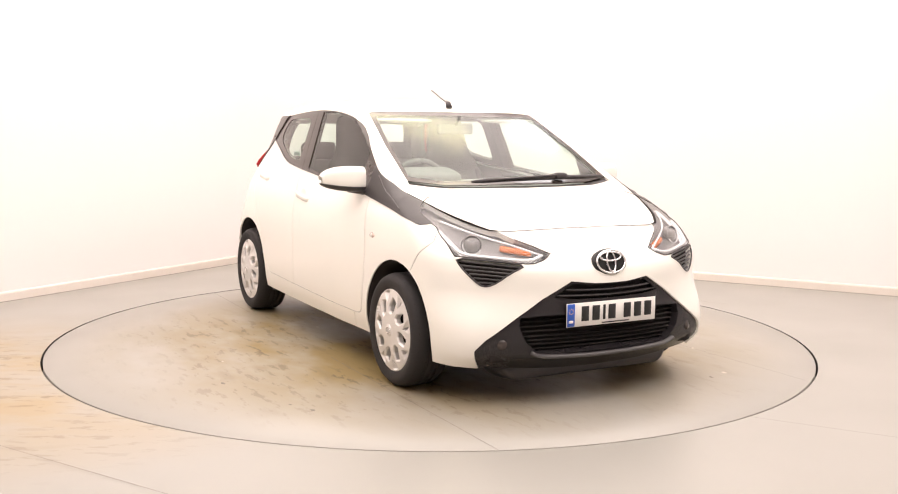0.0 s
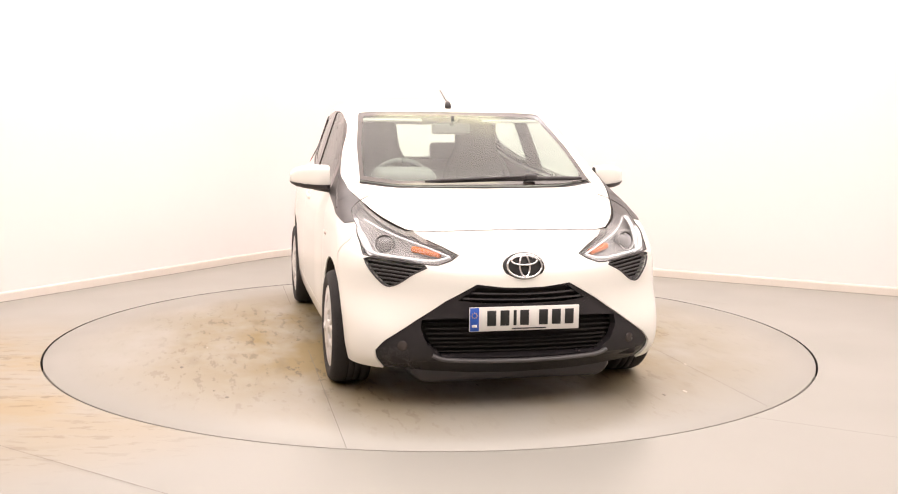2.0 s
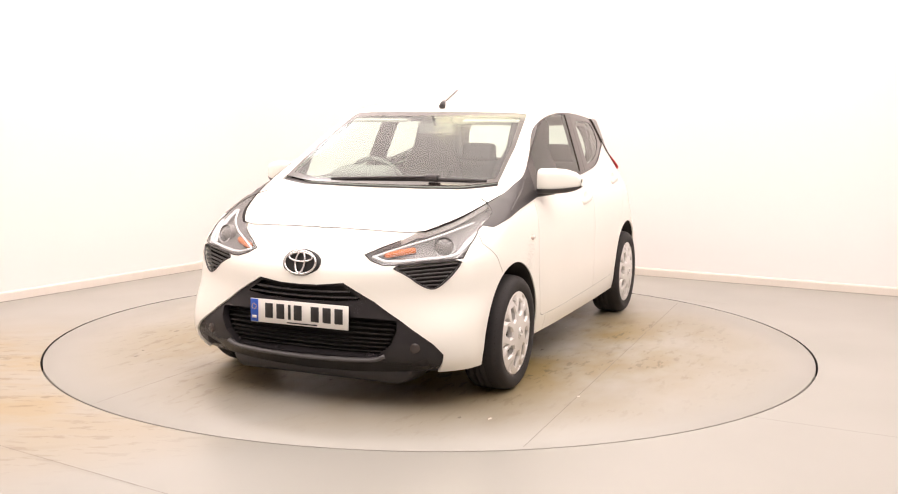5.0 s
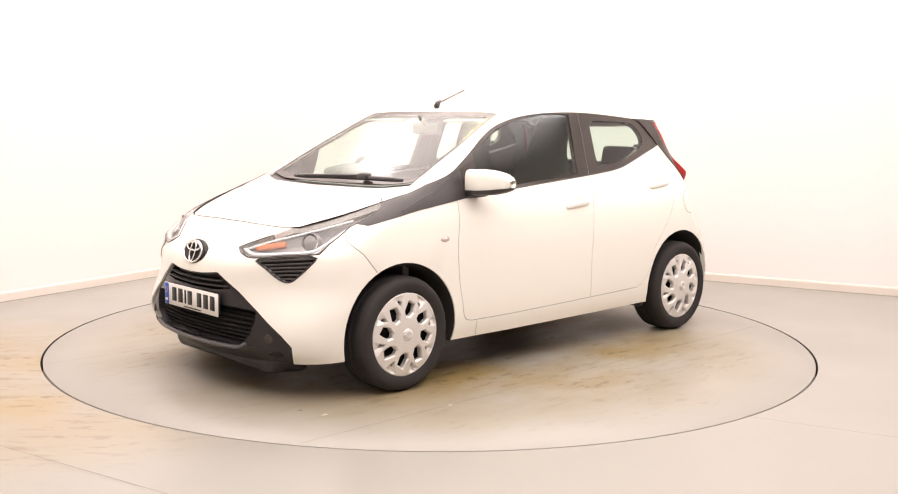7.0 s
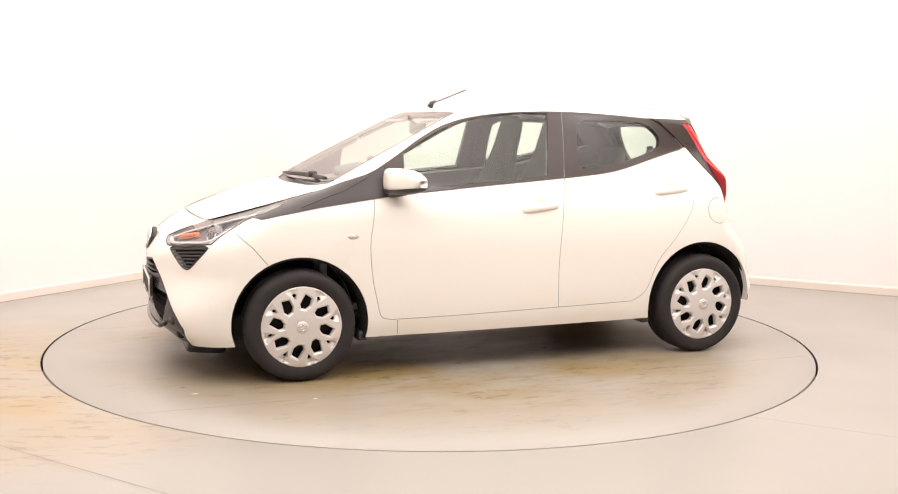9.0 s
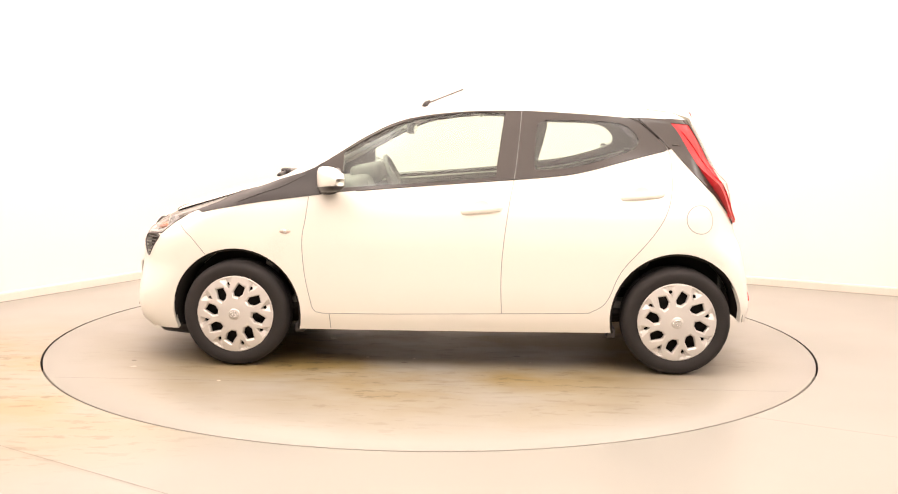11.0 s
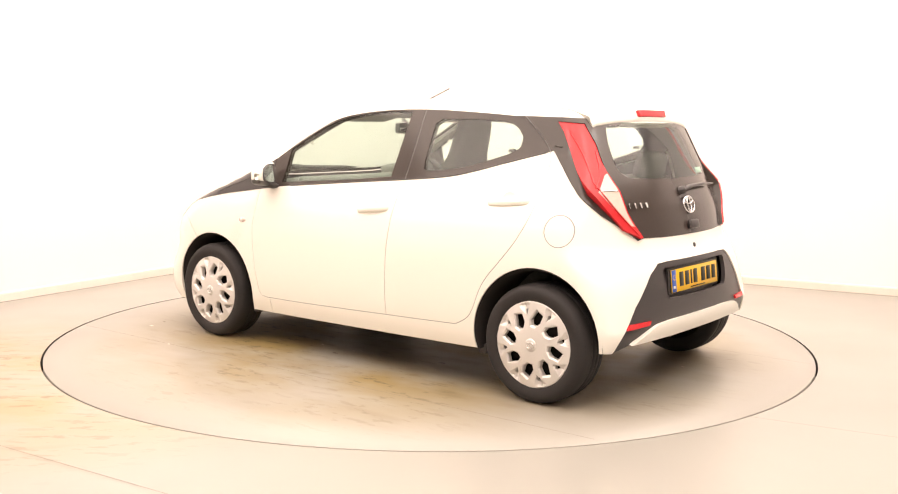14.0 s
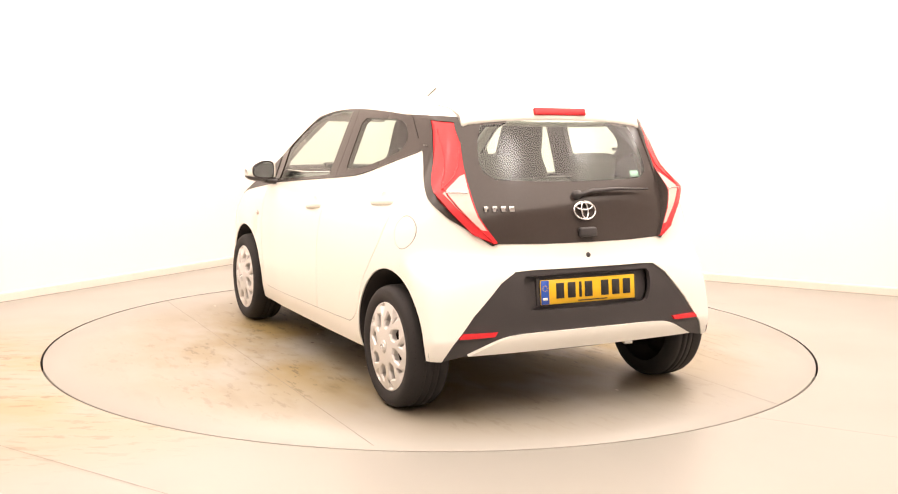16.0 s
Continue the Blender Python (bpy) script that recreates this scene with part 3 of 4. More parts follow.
doors = skin("front_door", PAINT, ["front_door"], depth=.05)
rear_doors = skin("rear_door", PAINT, ["rear_door"], depth=.05)
for d, k in ((doors, "front_door"), (rear_doors, "rear_door")):
    v, f, n = patch(V3, N3, F2[W2 == NAMES.index(k)], -.055, .002)
    part("door_lining", v, f, LINING, d[0], "dark grey plastic door lining", normals=n)
    part("door_lining", v * np.array([1, -1, 1]), [t[::-1] for t in f], LINING, d[1], "dark grey plastic door lining", normals=n * np.array([1, -1, 1]))
for i in range(len(gaps)):
    skin("shut_line", GAP, [f"gap{i}"], -.0025, .006)
skin("window_frame", PIANO, ["trim"], -.001, .03, label="gloss black window surround", back=True)
skin("wing_trim", BLACK, ["fender_trim"], .003, .02, label="black plastic wing trim running up to the mirror")
skin("side_glass", GLASS, ["front_door_glass"], -.006, .001, label="green-tinted door glass")
skin("side_glass", GLASS, ["rear_door_glass"], -.004, .001, label="green-tinted rear door glass")
skin("fuel_flap", PAINT, ["fuel_flap"])
skin("front_wing", PAINT, ["front_fender"])
skin("sill", PAINT, ["sill"], depth=.03)
skin("quarter_panel", PAINT, ["quarter_panel"])
skin("cant_rail", PAINT, ["cant_rail"])
skin("front_bumper", PAINT, ["front_bumper"], both=True, depth=.03)
skin("rear_bumper", PAINT, ["rear_bumper"], both=True, depth=.03)
skin("bumper_insert", SATIN, ["bumper_insert"], -.010, .04, True, label="black plastic lower bumper insert")
skin("upper_grille", LINER, ["upper_grille"], -.05, .01, True, label="black recessed upper grille")
skin("lower_grille", LINER, ["lower_grille"], -.075, .01, True, label="black recessed lower grille")
skin("corner_grille", LINER, ["corner_grille"], -.03, .01, label="black louvred corner grille")
skin("tailgate", PIANO, ["hatch"], .002, .02, True, label="gloss black glazed tailgate panel")
skin("tailgate_glass", GLASS, ["hatch_glass"], .002, .001, True, label="tinted tailgate window")
skin("tail_trim", PIANO, ["tail_trim"], .006, .02, label="gloss black trim round the tail lamp")
bulge = lambda p: .001 + .018 * step(1.25 - p[:, 2], .08, .32) + .030 * np.maximum(0, 1 - np.abs(p[:, 2] - .985) / .14) ** 1.3
lamps = skin("tail_lamp", (RED, PIANO), ["tail_lamp"], bulge, .06, label="red tail lamp with black sides")
for lamp in lamps:
    side = 1 if sum(v.co.y for v in lamp.data.vertices) > 0 else -1
    lamp.data.polygons.foreach_set("material_index", [int(len(p.vertices) == 4 and p.normal.y * side < -.2) for p in lamp.data.polygons])
v, f, n = patch(V3, N3, F2[W2 == NAMES.index("lamp_clear")], lambda p: bulge(p) - .001, .06)
part("clear_lens", v, f, CLEARLENS, lamps[0], "pale clear reversing lens", normals=n)
part("clear_lens", v * np.array([1, -1, 1]), [t[::-1] for t in f], CLEARLENS, lamps[1], "pale clear reversing lens", normals=n * np.array([1, -1, 1]))
skin("rear_insert", BLACK, ["rear_insert"], -.006, .02, True, label="black plastic rear bumper insert")
skin("plate_recess", BLACK, ["plate_recess"], -.04, .003, True, label="black recess behind the rear plate")
skin("rear_blade", PAINT, ["rear_blade"], .012, .03, True, label="white blade along the foot of the rear bumper")
skin("reflector", RED, ["reflector"], .004, .02, label="red rear reflector")

skin("rear_pillar_lining", LINING, ["tail_trim", "tail_lamp", "lamp_clear", "quarter_panel"], -.035, .002, label="dark rear pillar lining", back=True)

# top: bonnet, windscreen, pillars, roof
GLASS_W = [(1.035, -.3), (1.035, 0), (1.03, .25), (1.01, .44), (.95, .632), (.63, .606), (.30, .555), (.26, .545), (.27, .28), (.278, 0), (.278, -.3)]
CLEAR_W = [(.985, -.3), (.985, 0), (.975, .42), (.915, .605), (.62, .578), (.315, .525), (.32, .28), (.325, 0), (.325, -.3)]
hood_back = [(1.10, -.3), (1.10, 0), (1.085, .25), (1.06, .45), (.985, .64), (1.04, .72)]
top_edge = np.concatenate([rim, rim[::-1] * [1, -1]])
T = [("seam0", strip(dense(hood_back[:-1], .02), .006)), ("seam1", strip(dense([(-.335, .60), (-.345, .56), (-.40, .545), (-.9, .525), (-1.0, .53), (-1.06, .57)], .02), .004)),
     ("clear", CLEAR_W), ("frit", GLASS_W),
     ("cowl", GLASS_W[:5] + hood_back[::-1][1:]), ("hood", [(1.10, -.3), (1.10, 0), (1.085, .25), (1.06, .45), (.985, .64), (1.04, .9), (2, .9), (2, -.3)]),
     ("pillar", [(1.2, .9), (1.04, .72), (.985, .64), (.95, .632), (.63, .606), (.26, .545), (.2, .60), (.2, .9)]), ("roof", [(1.2, -.3), (1.2, .9), (-1.5, .9), (-1.5, -.3)])]
half = np.concatenate([rim, [(-1.2, 0), (1.5, 0)]])
T2, TF, TW = carve(half, T, .03)
T3 = from_top(T2[:, 0], T2[:, 1])
TN = slope(T3)
TSRC = (T3, TN, TF, TW, [n for n, _ in T])
skin("bonnet", PAINT, ["hood"], both=True, depth=.03, src=TSRC)
skin("roof", PAINT, ["roof"], both=True, src=TSRC)
skin("pillar", PAINT, ["pillar"], src=TSRC, depth=.02, label="white windscreen pillar")
skin("shut_line", GAP, ["seam0"], -.005, .004, src=TSRC)
skin("shut_line", GAP, ["seam1"], -.005, .004, src=TSRC)
skin("cowl", BLACK, ["cowl"], -.012, .02, True, src=TSRC, label="black plastic cowl below the windscreen")
screen = skin("windscreen", GLASS, ["clear"], -.002, .001, True, src=TSRC, label="raked windscreen of clear tinted glass")
skin("windscreen_border", PIANO, ["frit"], -.002, .003, True, src=TSRC, parent=screen[0], label="black printed border of the windscreen")
skin("headlining", FABRIC, ["roof"], -.04, .002, True, src=TSRC, label="pale grey headlining", back=True)
skin("pillar_lining", FABRIC, ["pillar"], -.03, .002, src=TSRC, label="pale grey pillar lining", back=True)

# ---- wheels ----
SPOKES = 8


def hubcap_plan():
    """Outlines of the wheel cover: windows between the arms, their bevels, small holes, and the creased flares that run from those to the rim."""
    windows, bevels, holes, flares = [], [], [], []
    for k in range(SPOKES):
        a = k * math.tau / SPOKES - math.radians(10)
        for shape, turn, r, into in ((((-.036, .008), (-.018, .024), (.036, .022), (.033, -.018), (-.004, -.026), (-.028, -.014)), 0, .121, windows),
                                     (((-.014, -.003), (.004, -.011), (.013, .000), (.004, .012)), math.radians(23), .158, holes)):
            t, lean = a + turn, math.radians(-20)
            put = lambda g: np.array([(r * math.cos(t) + g * (u * math.cos(t + lean) - w * math.sin(t + lean)), r * math.sin(t) + g * (u * math.sin(t + lean) + w * math.cos(t + lean))) for u, w in shape])
            into.append(put(1.0))
            if into is windows:
                bevels.append(put(1.24))
        t = a + math.radians(23)
        tip, mid = (.136, t - .02), (.197, t + .06)
        for side in (-.17, .24):
            flares.append(np.array([(q * math.cos(g), q * math.sin(g)) for q, g in (tip, mid, (.197, t + side))]))
    return windows, bevels, holes, flares


def line_gap(p, poly):
    """Distance of the points p from an outline."""
    best = np.full(len(p), 9.0)
    for a, b in zip(poly, np.roll(poly, -1, 0)):
        t = np.clip(((p - a) @ (b - a)) / max(1e-12, (b - a) @ (b - a)), 0, 1)
        best = np.minimum(best, np.linalg.norm(p - a - t[:, None] * (b - a), axis=1))
    return best


RC = 0.209
rimline = [(RC * math.cos(a / 96 * math.tau), RC * math.sin(a / 96 * math.tau)) for a in range(96)]
WINDOWS, BEVELS, HOLES, FLARES = hubcap_plan()
H2, HF, HW = carve(np.array(rimline), [("hole", h) for h in WINDOWS + HOLES] + [("bevel", h) for h in BEVELS] + [("flare", h) for h in FLARES] + [("cap", np.array(rimline) * 1.1)], 0.0085)
HF = HF[HW >= 2 * SPOKES]
hr = np.hypot(*H2.T)
lift = 0.034 - 0.020 * (hr / RC) ** 2 - 0.006 * step(hr, .198, RC)
for w_ in WINDOWS:
    lift -= .008 * np.clip(1 - line_gap(H2, w_) / .006, 0, 1)
for fl in FLARES:
    u, v = fl[1] - fl[0], fl[2] - fl[0]
    det = u[0] * v[1] - u[1] * v[0]
    d = H2 - fl[0]
    b1, b2 = (d[:, 0] * v[1] - d[:, 1] * v[0]) / det, (u[0] * d[:, 1] - u[1] * d[:, 0]) / det
    within = (b1 > 1e-4) & (b2 > -1e-4) & (b1 + b2 < 1.0)
    deep = .016 * np.clip((1.0 - b1 - b2) / .12, 0, 1) * np.clip(b1 / np.maximum(b1 + b2, 1e-6), 0, 1)
    lift = np.where(within & (hr < .2075), np.minimum(lift, 0.034 - 0.020 * (hr / RC) ** 2 - deep), lift)
H3 = np.c_[H2, lift]
order = np.cross(H2[HF[:, 1]] - H2[HF[:, 0]], H2[HF[:, 2]] - H2[HF[:, 0]]) < 0
HF[order] = HF[order][:, ::-1]
edges = {(t[i], t[(i + 1) % 3]) for t in HF.tolist() for i in range(3)}
wallV, wallF = [], []
for a, b in [e for e in edges if (e[1], e[0]) not in edges]:
    k = len(H3) + len(wallV)
    wallV += [H3[a], H3[b], H3[b] - [0, 0, .022], H3[a] - [0, 0, .022]]
    wallF.append((k + 1, k, k + 3, k + 2))
CAP_V, CAP_F = np.concatenate([H3, np.array(wallV)]) * [1.02, 1.02, 1], [tuple(t) for t in HF] + wallF
TYRE = [(.200, .010), (.208, .016), (.222, .022), (.245, .026), (.262, .022), (.274, .010), (.281, -.006), (.284, -.02), (.2845, -.05), (.2845, -.052), (.279, -.053), (.279, -.058), (.2845, -.059), (.285, -.08), (.285, -.083),
        (.279, -.084), (.279, -.09), (.285, -.091), (.2845, -.115), (.279, -.116), (.279, -.122), (.2845, -.123), (.282, -.15), (.27, -.168), (.245, -.175), (.205, -.165)]


def wheel(x, side):
    """One wheel: tyre, dark steel rim behind, silver cover, and the tread's cross cuts."""
    hub = new("wheel")
    hub.parent = car
    tagged(hub, "black tyre with a silver eight-armed wheel cover")
    turn = pose(x, side * .804, .284, -90 * side, 0, 0)
    hub.matrix_basis = turn
    lathe("tyre", TYRE, RUBBER, pose(0, 0, 0), hub, 72)
    lathe("bead", [(.203, .006), (.2095, .012), (.2115, .0105)], CHROME, pose(0, 0, 0), hub, 72, label="thin bright rim edge")
    lathe("rim", [(.0, -.035), (.10, -.035), (.15, -.045), (.19, -.03), (.204, .005), (.205, -.16)], LINER, pose(0, 0, 0), hub, 48, label="dark steel rim")
    part("wheel_cover", CAP_V, CAP_F, SILVER, hub, "silver plastic wheel cover", smooth=False)
    lathe("centre_cap", [(.0, .0385), (.026, .0375), (.031, .034), (.032, .028)], SILVER, pose(0, 0, 0), hub, 32)
    for rx, ry, a in ((.021, .015, 0), (.008, .014, 0)):
        loop = [(rx * math.cos(t / 24 * math.tau), ry * math.sin(t / 24 * math.tau), .0390) for t in range(25)]
        tube("emblem", loop, .003, .003, CHROME, hub, n=6)
    v, f = [], []
    for k in range(60):
        a = k / 60 * math.tau
        for z0, z1, r in ((.004, -.046, .2835), (-.128, -.162, .281)):
            for da, z in ((-.008, z0), (.008, z0), (.014, z1), (-.002, z1)):
                q = r + (.0015 if abs(z + .09) < .07 else -.006)
                v.append((q * math.cos(a + da), q * math.sin(a + da), z))
            n = len(v)
            f.append((n - 4, n - 3, n - 2, n - 1))
    tagged(part("tread_cuts", v, f, LINER, hub, smooth=False), kind="stuff")


for x in (1.17, -1.17):
    for side in (1, -1):
        wheel(x, side)
        # arch liner and lip
        cx, cz, r = (1.172, .283, .350) if x > 0 else (-1.17, .295, .348)
        a = np.radians(np.linspace(-14, 194 if x > 0 else 182, 40))
        V, F = [], []
        for depth, rr in ((.035, r), (.05, r - .012), (.30, r - .012)):
            for t in a:
                px, pz = cx + rr * math.cos(t), cz + rr * math.sin(t)
                y = float(round_side(np.array([along(px, .8, 0)]), np.array([max(pz, .2)]))[0, 1]) if depth < .06 else .80
                V.append((px, side * (y - (depth - .03)), pz))
        for i in range(2):
            for j in range(39):
                F.append((i * 40 + j, i * 40 + j + 1, (i + 1) * 40 + j + 1, (i + 1) * 40 + j))
        k = len(V)
        V += [(cx + (r - .012) * math.cos(t), side * .50, cz + (r - .012) * math.sin(t)) for t in a]
        F.append(tuple(range(k, k + 40)))
        part("arch_liner", V, F, LINER, car, "black wheel arch liner")
        xb = cx - .335 if x > 0 else cx + .335
        box("mud_flap", (.05, .12, .05), pose(xb, side * .70, .205), BLACK, car, .01)

# ---- underside ----
box("underbody", (2.9, 1.36, .14), pose(.05, 0, .255), LINER, car, .03, shape=lambda c: Vector((c.x, c.y * (1 - .12 * max(0, -c.z / .07)), c.z + (.09 if c.x < -1.2 and c.z < 0 else 0))))
for x0, x1, z, w in ((1.45, 1.76, .26, 1.2), (-1.38, -1.54, .33, 1.0)):
    box("underbody", (abs(x1 - x0), w, .10), pose((x0 + x1) / 2, 0, z), LINER, car, .03)
box("lower_valance", (.20, .98, .085), pose(1.665, 0, .142, 0, -6, 0), BLACK, car, .03, 3, label="black plastic valance under the front bumper", shape=lambda c: Vector((c.x - .30 * c.y * c.y, c.y * (1 - .10 * max(0, -c.z / .04)), c.z)))
box("subframe", (.35, .9, .08), pose(1.2, 0, .19), LINER, car, .02)
box("axle_beam", (.10, 1.2, .09), pose(-1.12, 0, .24), LINER, car, .02)
tube("exhaust_pipe", [(-.4, -.15, .22), (-.9, -.2, .25), (-1.2, -.33, .30), (-1.50, -.42, .32)], .045, .045, DARKGREY, car, n=12)
box("silencer", (.30, .36, .10), pose(-1.36, .0, .315), DARKGREY, car, .045, 3, label="dull grey exhaust silencer")
box("tow_eye", (.03, .05, .05), pose(-1.5, -.3, .285), CHROME, car, .01)

# ---- lamps and grilles ----
def on_side(pts, out=0.0, smooth=1):
    p = dense(soften(pts, times=smooth) if smooth else pts, .02)
    q = round_side(p[:, 0], p[:, 1])
    return q + slope(q) * out


pick = F2[W2 == NAMES.index("headlamp")]
for side in (1, -1):
    flip = np.array([1, side, 1])
    h = tagged(new("headlamp"), "swept-back headlamp with chrome inner strip and amber indicator")
    h.parent = car
    for nm, mat, out, depth, lab in (("housing", REFLECTOR, -.045, .004, "grey metallic headlamp housing"), ("lens", LENS, .001, .001, "clear headlamp lens")):
        v, f, n = patch(V3, N3, pick, out, depth)
        part(nm, v * flip, f if side > 0 else [t[::-1] for t in f], mat, h, lab, normals=n * flip)
    # dark rim round the lamp
    loop = on_side(HEADLAMP[6:] + HEADLAMP[:3], .0, 0) * flip
    tube("rim", loop, .006, .006, PIANO, h, n=6, label="black rim of the lamp")
    wallP = dense(HEADLAMP[6:] + HEADLAMP[:3], .02)
    q = round_side(wallP[:, 0], wallP[:, 1])
    n = slope(q)
    ww = np.concatenate([q, q - n * .047]) * flip
    m = len(q)
    part("lamp_wall", ww, [(i, i + 1, m + i + 1, m + i) for i in range(m - 1)], REFLECTOR, h)
    tube("light_strip", on_side([(1.93, .708), (1.865, .684), (1.71, .700), (1.585, .712), (1.535, .745), (1.44, .805)], -.010, 1) * flip, .024, .016, STRIPLAMP, h, n=8, label="bright chrome light strip")
    tube("light_strip", on_side([(1.92, .712), (1.78, .752), (1.66, .780), (1.52, .815), (1.38, .85)], -.012, 1) * flip, .012, .010, STRIPLAMP, h, n=8)
    box("indicator", (.03, .150, .030), pose(1.672, .420 * side, .716, 8 * side, 0, 36 * side), ORANGE, h, .012, 3, label="amber indicator")
    c = np.array([1.575, .60, .742])
    tube("bright_bezel", on_side([(1.60, .702), (1.548, .738), (1.475, .790), (1.40, .822), (1.32, .858)], -.020, 1) * flip, .040, .010, STRIPLAMP, h, n=10, label="bright chrome bezel behind the projector")
    lathe("projector", [(.048, -.03), (.048, .004), (.045, .008), (.042, .006)], REFLECTOR, pose(*(c * flip), 0, 78, 18 * side), h, 40, label="grey projector ring")
    arc = np.array([pose(*(c * flip), 0, 78, 18 * side) @ Vector((.046 * math.cos(g), .046 * math.sin(g) * side, .009)) for g in np.radians(np.linspace(-60, 95, 18))])
    tube("projector_arc", arc, .007, .006, STRIPLAMP, h, n=8, label="bright arc round the projector")
    lathe("projector_lens", [(.0, .020), (.02, .017), (.032, .010), (.041, .0)], PROJECTOR, pose(*(c * flip), 0, 78, 18 * side), h, 32)
    lathe("bowl", [(.0, -.03), (.03, -.026), (.04, -.01), (.046, .004)], REFLECTOR, pose(*(c * flip), 0, 78, 18 * side), h, 32)
    # louvres of the corner grille
    for k in range(6):
        t = k / 5.6
        a, b = np.array((1.845, .655)) * (1 - t) + np.array((1.715, .570)) * t, np.array((1.575, .682)) * (1 - t) + np.array((1.672, .572)) * t
        tube("louvre", on_side([a, (a + b) / 2 + (0, .001), b], -.010, 0) * flip, .012, .008, DARKGREY, car, n=6)
    tube("grille_edge", on_side(list(map(tuple, soften(LOUVRE, True, 1))) + [tuple(soften(LOUVRE, True, 1)[0])], .0, 0) * flip, .008, .008, BLACK, car, n=6)
for z, s0 in ((.545, 2.045), (.520, 2.005)):
    half_line = on_side([(s0, z), (2.15, z - .004), (2.298, z - .006)], -.018)
    tube("grille_slat", np.concatenate([half_line, (half_line * [1, -1, 1])[::-1]]), .03, .008, BLACK, car, n=8)
for k in range(7):
    z = .408 - k * .025
    half_line = on_side([(1.842 + k * .009, z), (2.1, z), (2.298, z)], -.052)
    tube("grille_slat", np.concatenate([half_line, (half_line * [1, -1, 1])[::-1]]), .03, .008, LINER, car, n=8)
half_line = on_side([(1.885, .262), (1.91, .246), (1.95, .238), (2.1, .232), (2.298, .230)], .001)
tube("bumper_lip", np.concatenate([half_line, (half_line * [1, -1, 1])[::-1]]), .034, .022, LIP, car, n=10, label="satin grey lip under the lower grille")
for side in (1, -1):
    q = on_side([(1.77, .305), (1.78, .305)], .0, 0)[0] * [1, side, 1]
    lathe("fog_blank", [(.0, -.006), (.020, -.006), (.024, -.010), (.026, -.03)], PIANO, pose(*q, 0, 82, 28 * side), car, 24)

edge = [p for p in rim if p[0] > 1.06]
for side in (1, -1):
    q = from_top(np.array([p[0] for p in edge]), np.array([p[1] for p in edge]))
    tube("bonnet_gap", (q + [0, 0, .003]) * [1, side, 1], .010, .007, LINER, car, n=6, label="dark gap round the bonnet", taper=[.4 if p[1] < .46 else .5 + 1.0 * math.sin(min(1, (p[1] - .46) / .2) * math.pi) for p in edge])

# bright oval emblems, front and rear
for x, z, rx, rz, tilt, back in ((1.842, .664, .092, .062, 73, INK), (-1.532, .915, .066, .048, -74, None)):
    e = tagged(new("emblem"), "oval chrome emblem on a black ground" if back else "oval chrome emblem")
    e.parent = car
    e.matrix_basis = pose(x, 0, z, 0, tilt, 0)
    if back:
        lathe("ground", [(.0, .004), (.9, .004), (1.0, .0), (1.0, -.018)], back, Matrix.Diagonal((rz * 1.06, rx * 1.06, 1, 1)), e, 40)
    for a, b, cy in ((rz * .88, rx * .88, 0), (rz * .80, rx * .26, 0), (rz * .34, rx * .66, -rz * .40)):
        loop = [(cy * (1 if back else -1) + a * math.cos(t / 40 * math.tau), b * math.sin(t / 40 * math.tau), .012) for t in range(41)]
        tube("oval", loop, .010 if back else .0085, .010, CHROME, e, n=8)

# ---- plates ----
def plate(name, place, ground, label):
    p = tagged(new(name), label)
    p.parent = car
    p.matrix_basis = place
    box("sheet", (.52, .006, .111), pose(0, 0, 0), ground, p, .002, 1)
    box("country_band", (.042, .004, .107), pose(-.237, -.003, 0), BLUE, p, .001, 1, label="blue band")
    for k in range(8):
        a = k / 8 * math.tau
        box("band_mark", (.004, .003, .004), pose(-.237 + .012 * math.cos(a), -.0045, .018 + .012 * math.sin(a)), YELLOWPLATE, p, 0)
    box("band_mark", (.024, .003, .012), pose(-.237, -.0045, -.03), WHITEPLATE, p, 0)
    for k, x in enumerate((-.165, -.103, -.055, -.010, .080, .142, .204)):
        box("character_bar", (.014 if k == 2 else .042, .003, .070), pose(x + .008, -.0045, .004), INK, p, .001, 1)
    box("maker_line", (.16, .003, .005), pose(.02, -.0045, -.046), INK, p, 0)
    return p


plate("number_plate", pose(1.870, .0, .430, 0, 0, 90), WHITEPLATE, "white front number plate with a blue band")
box("plate_holder", (.014, .50, .10), pose(1.858, 0, .43), BLACK, car, .004)
plate("number_plate", pose(-1.590, 0, .560, -6, 0, -90), YELLOWPLATE, "yellow rear number plate with a blue band")
box("plate_backing", (.012, .55, .13), pose(-1.577, 0, .56, 0, 6, 0), BLACK, car, .004)

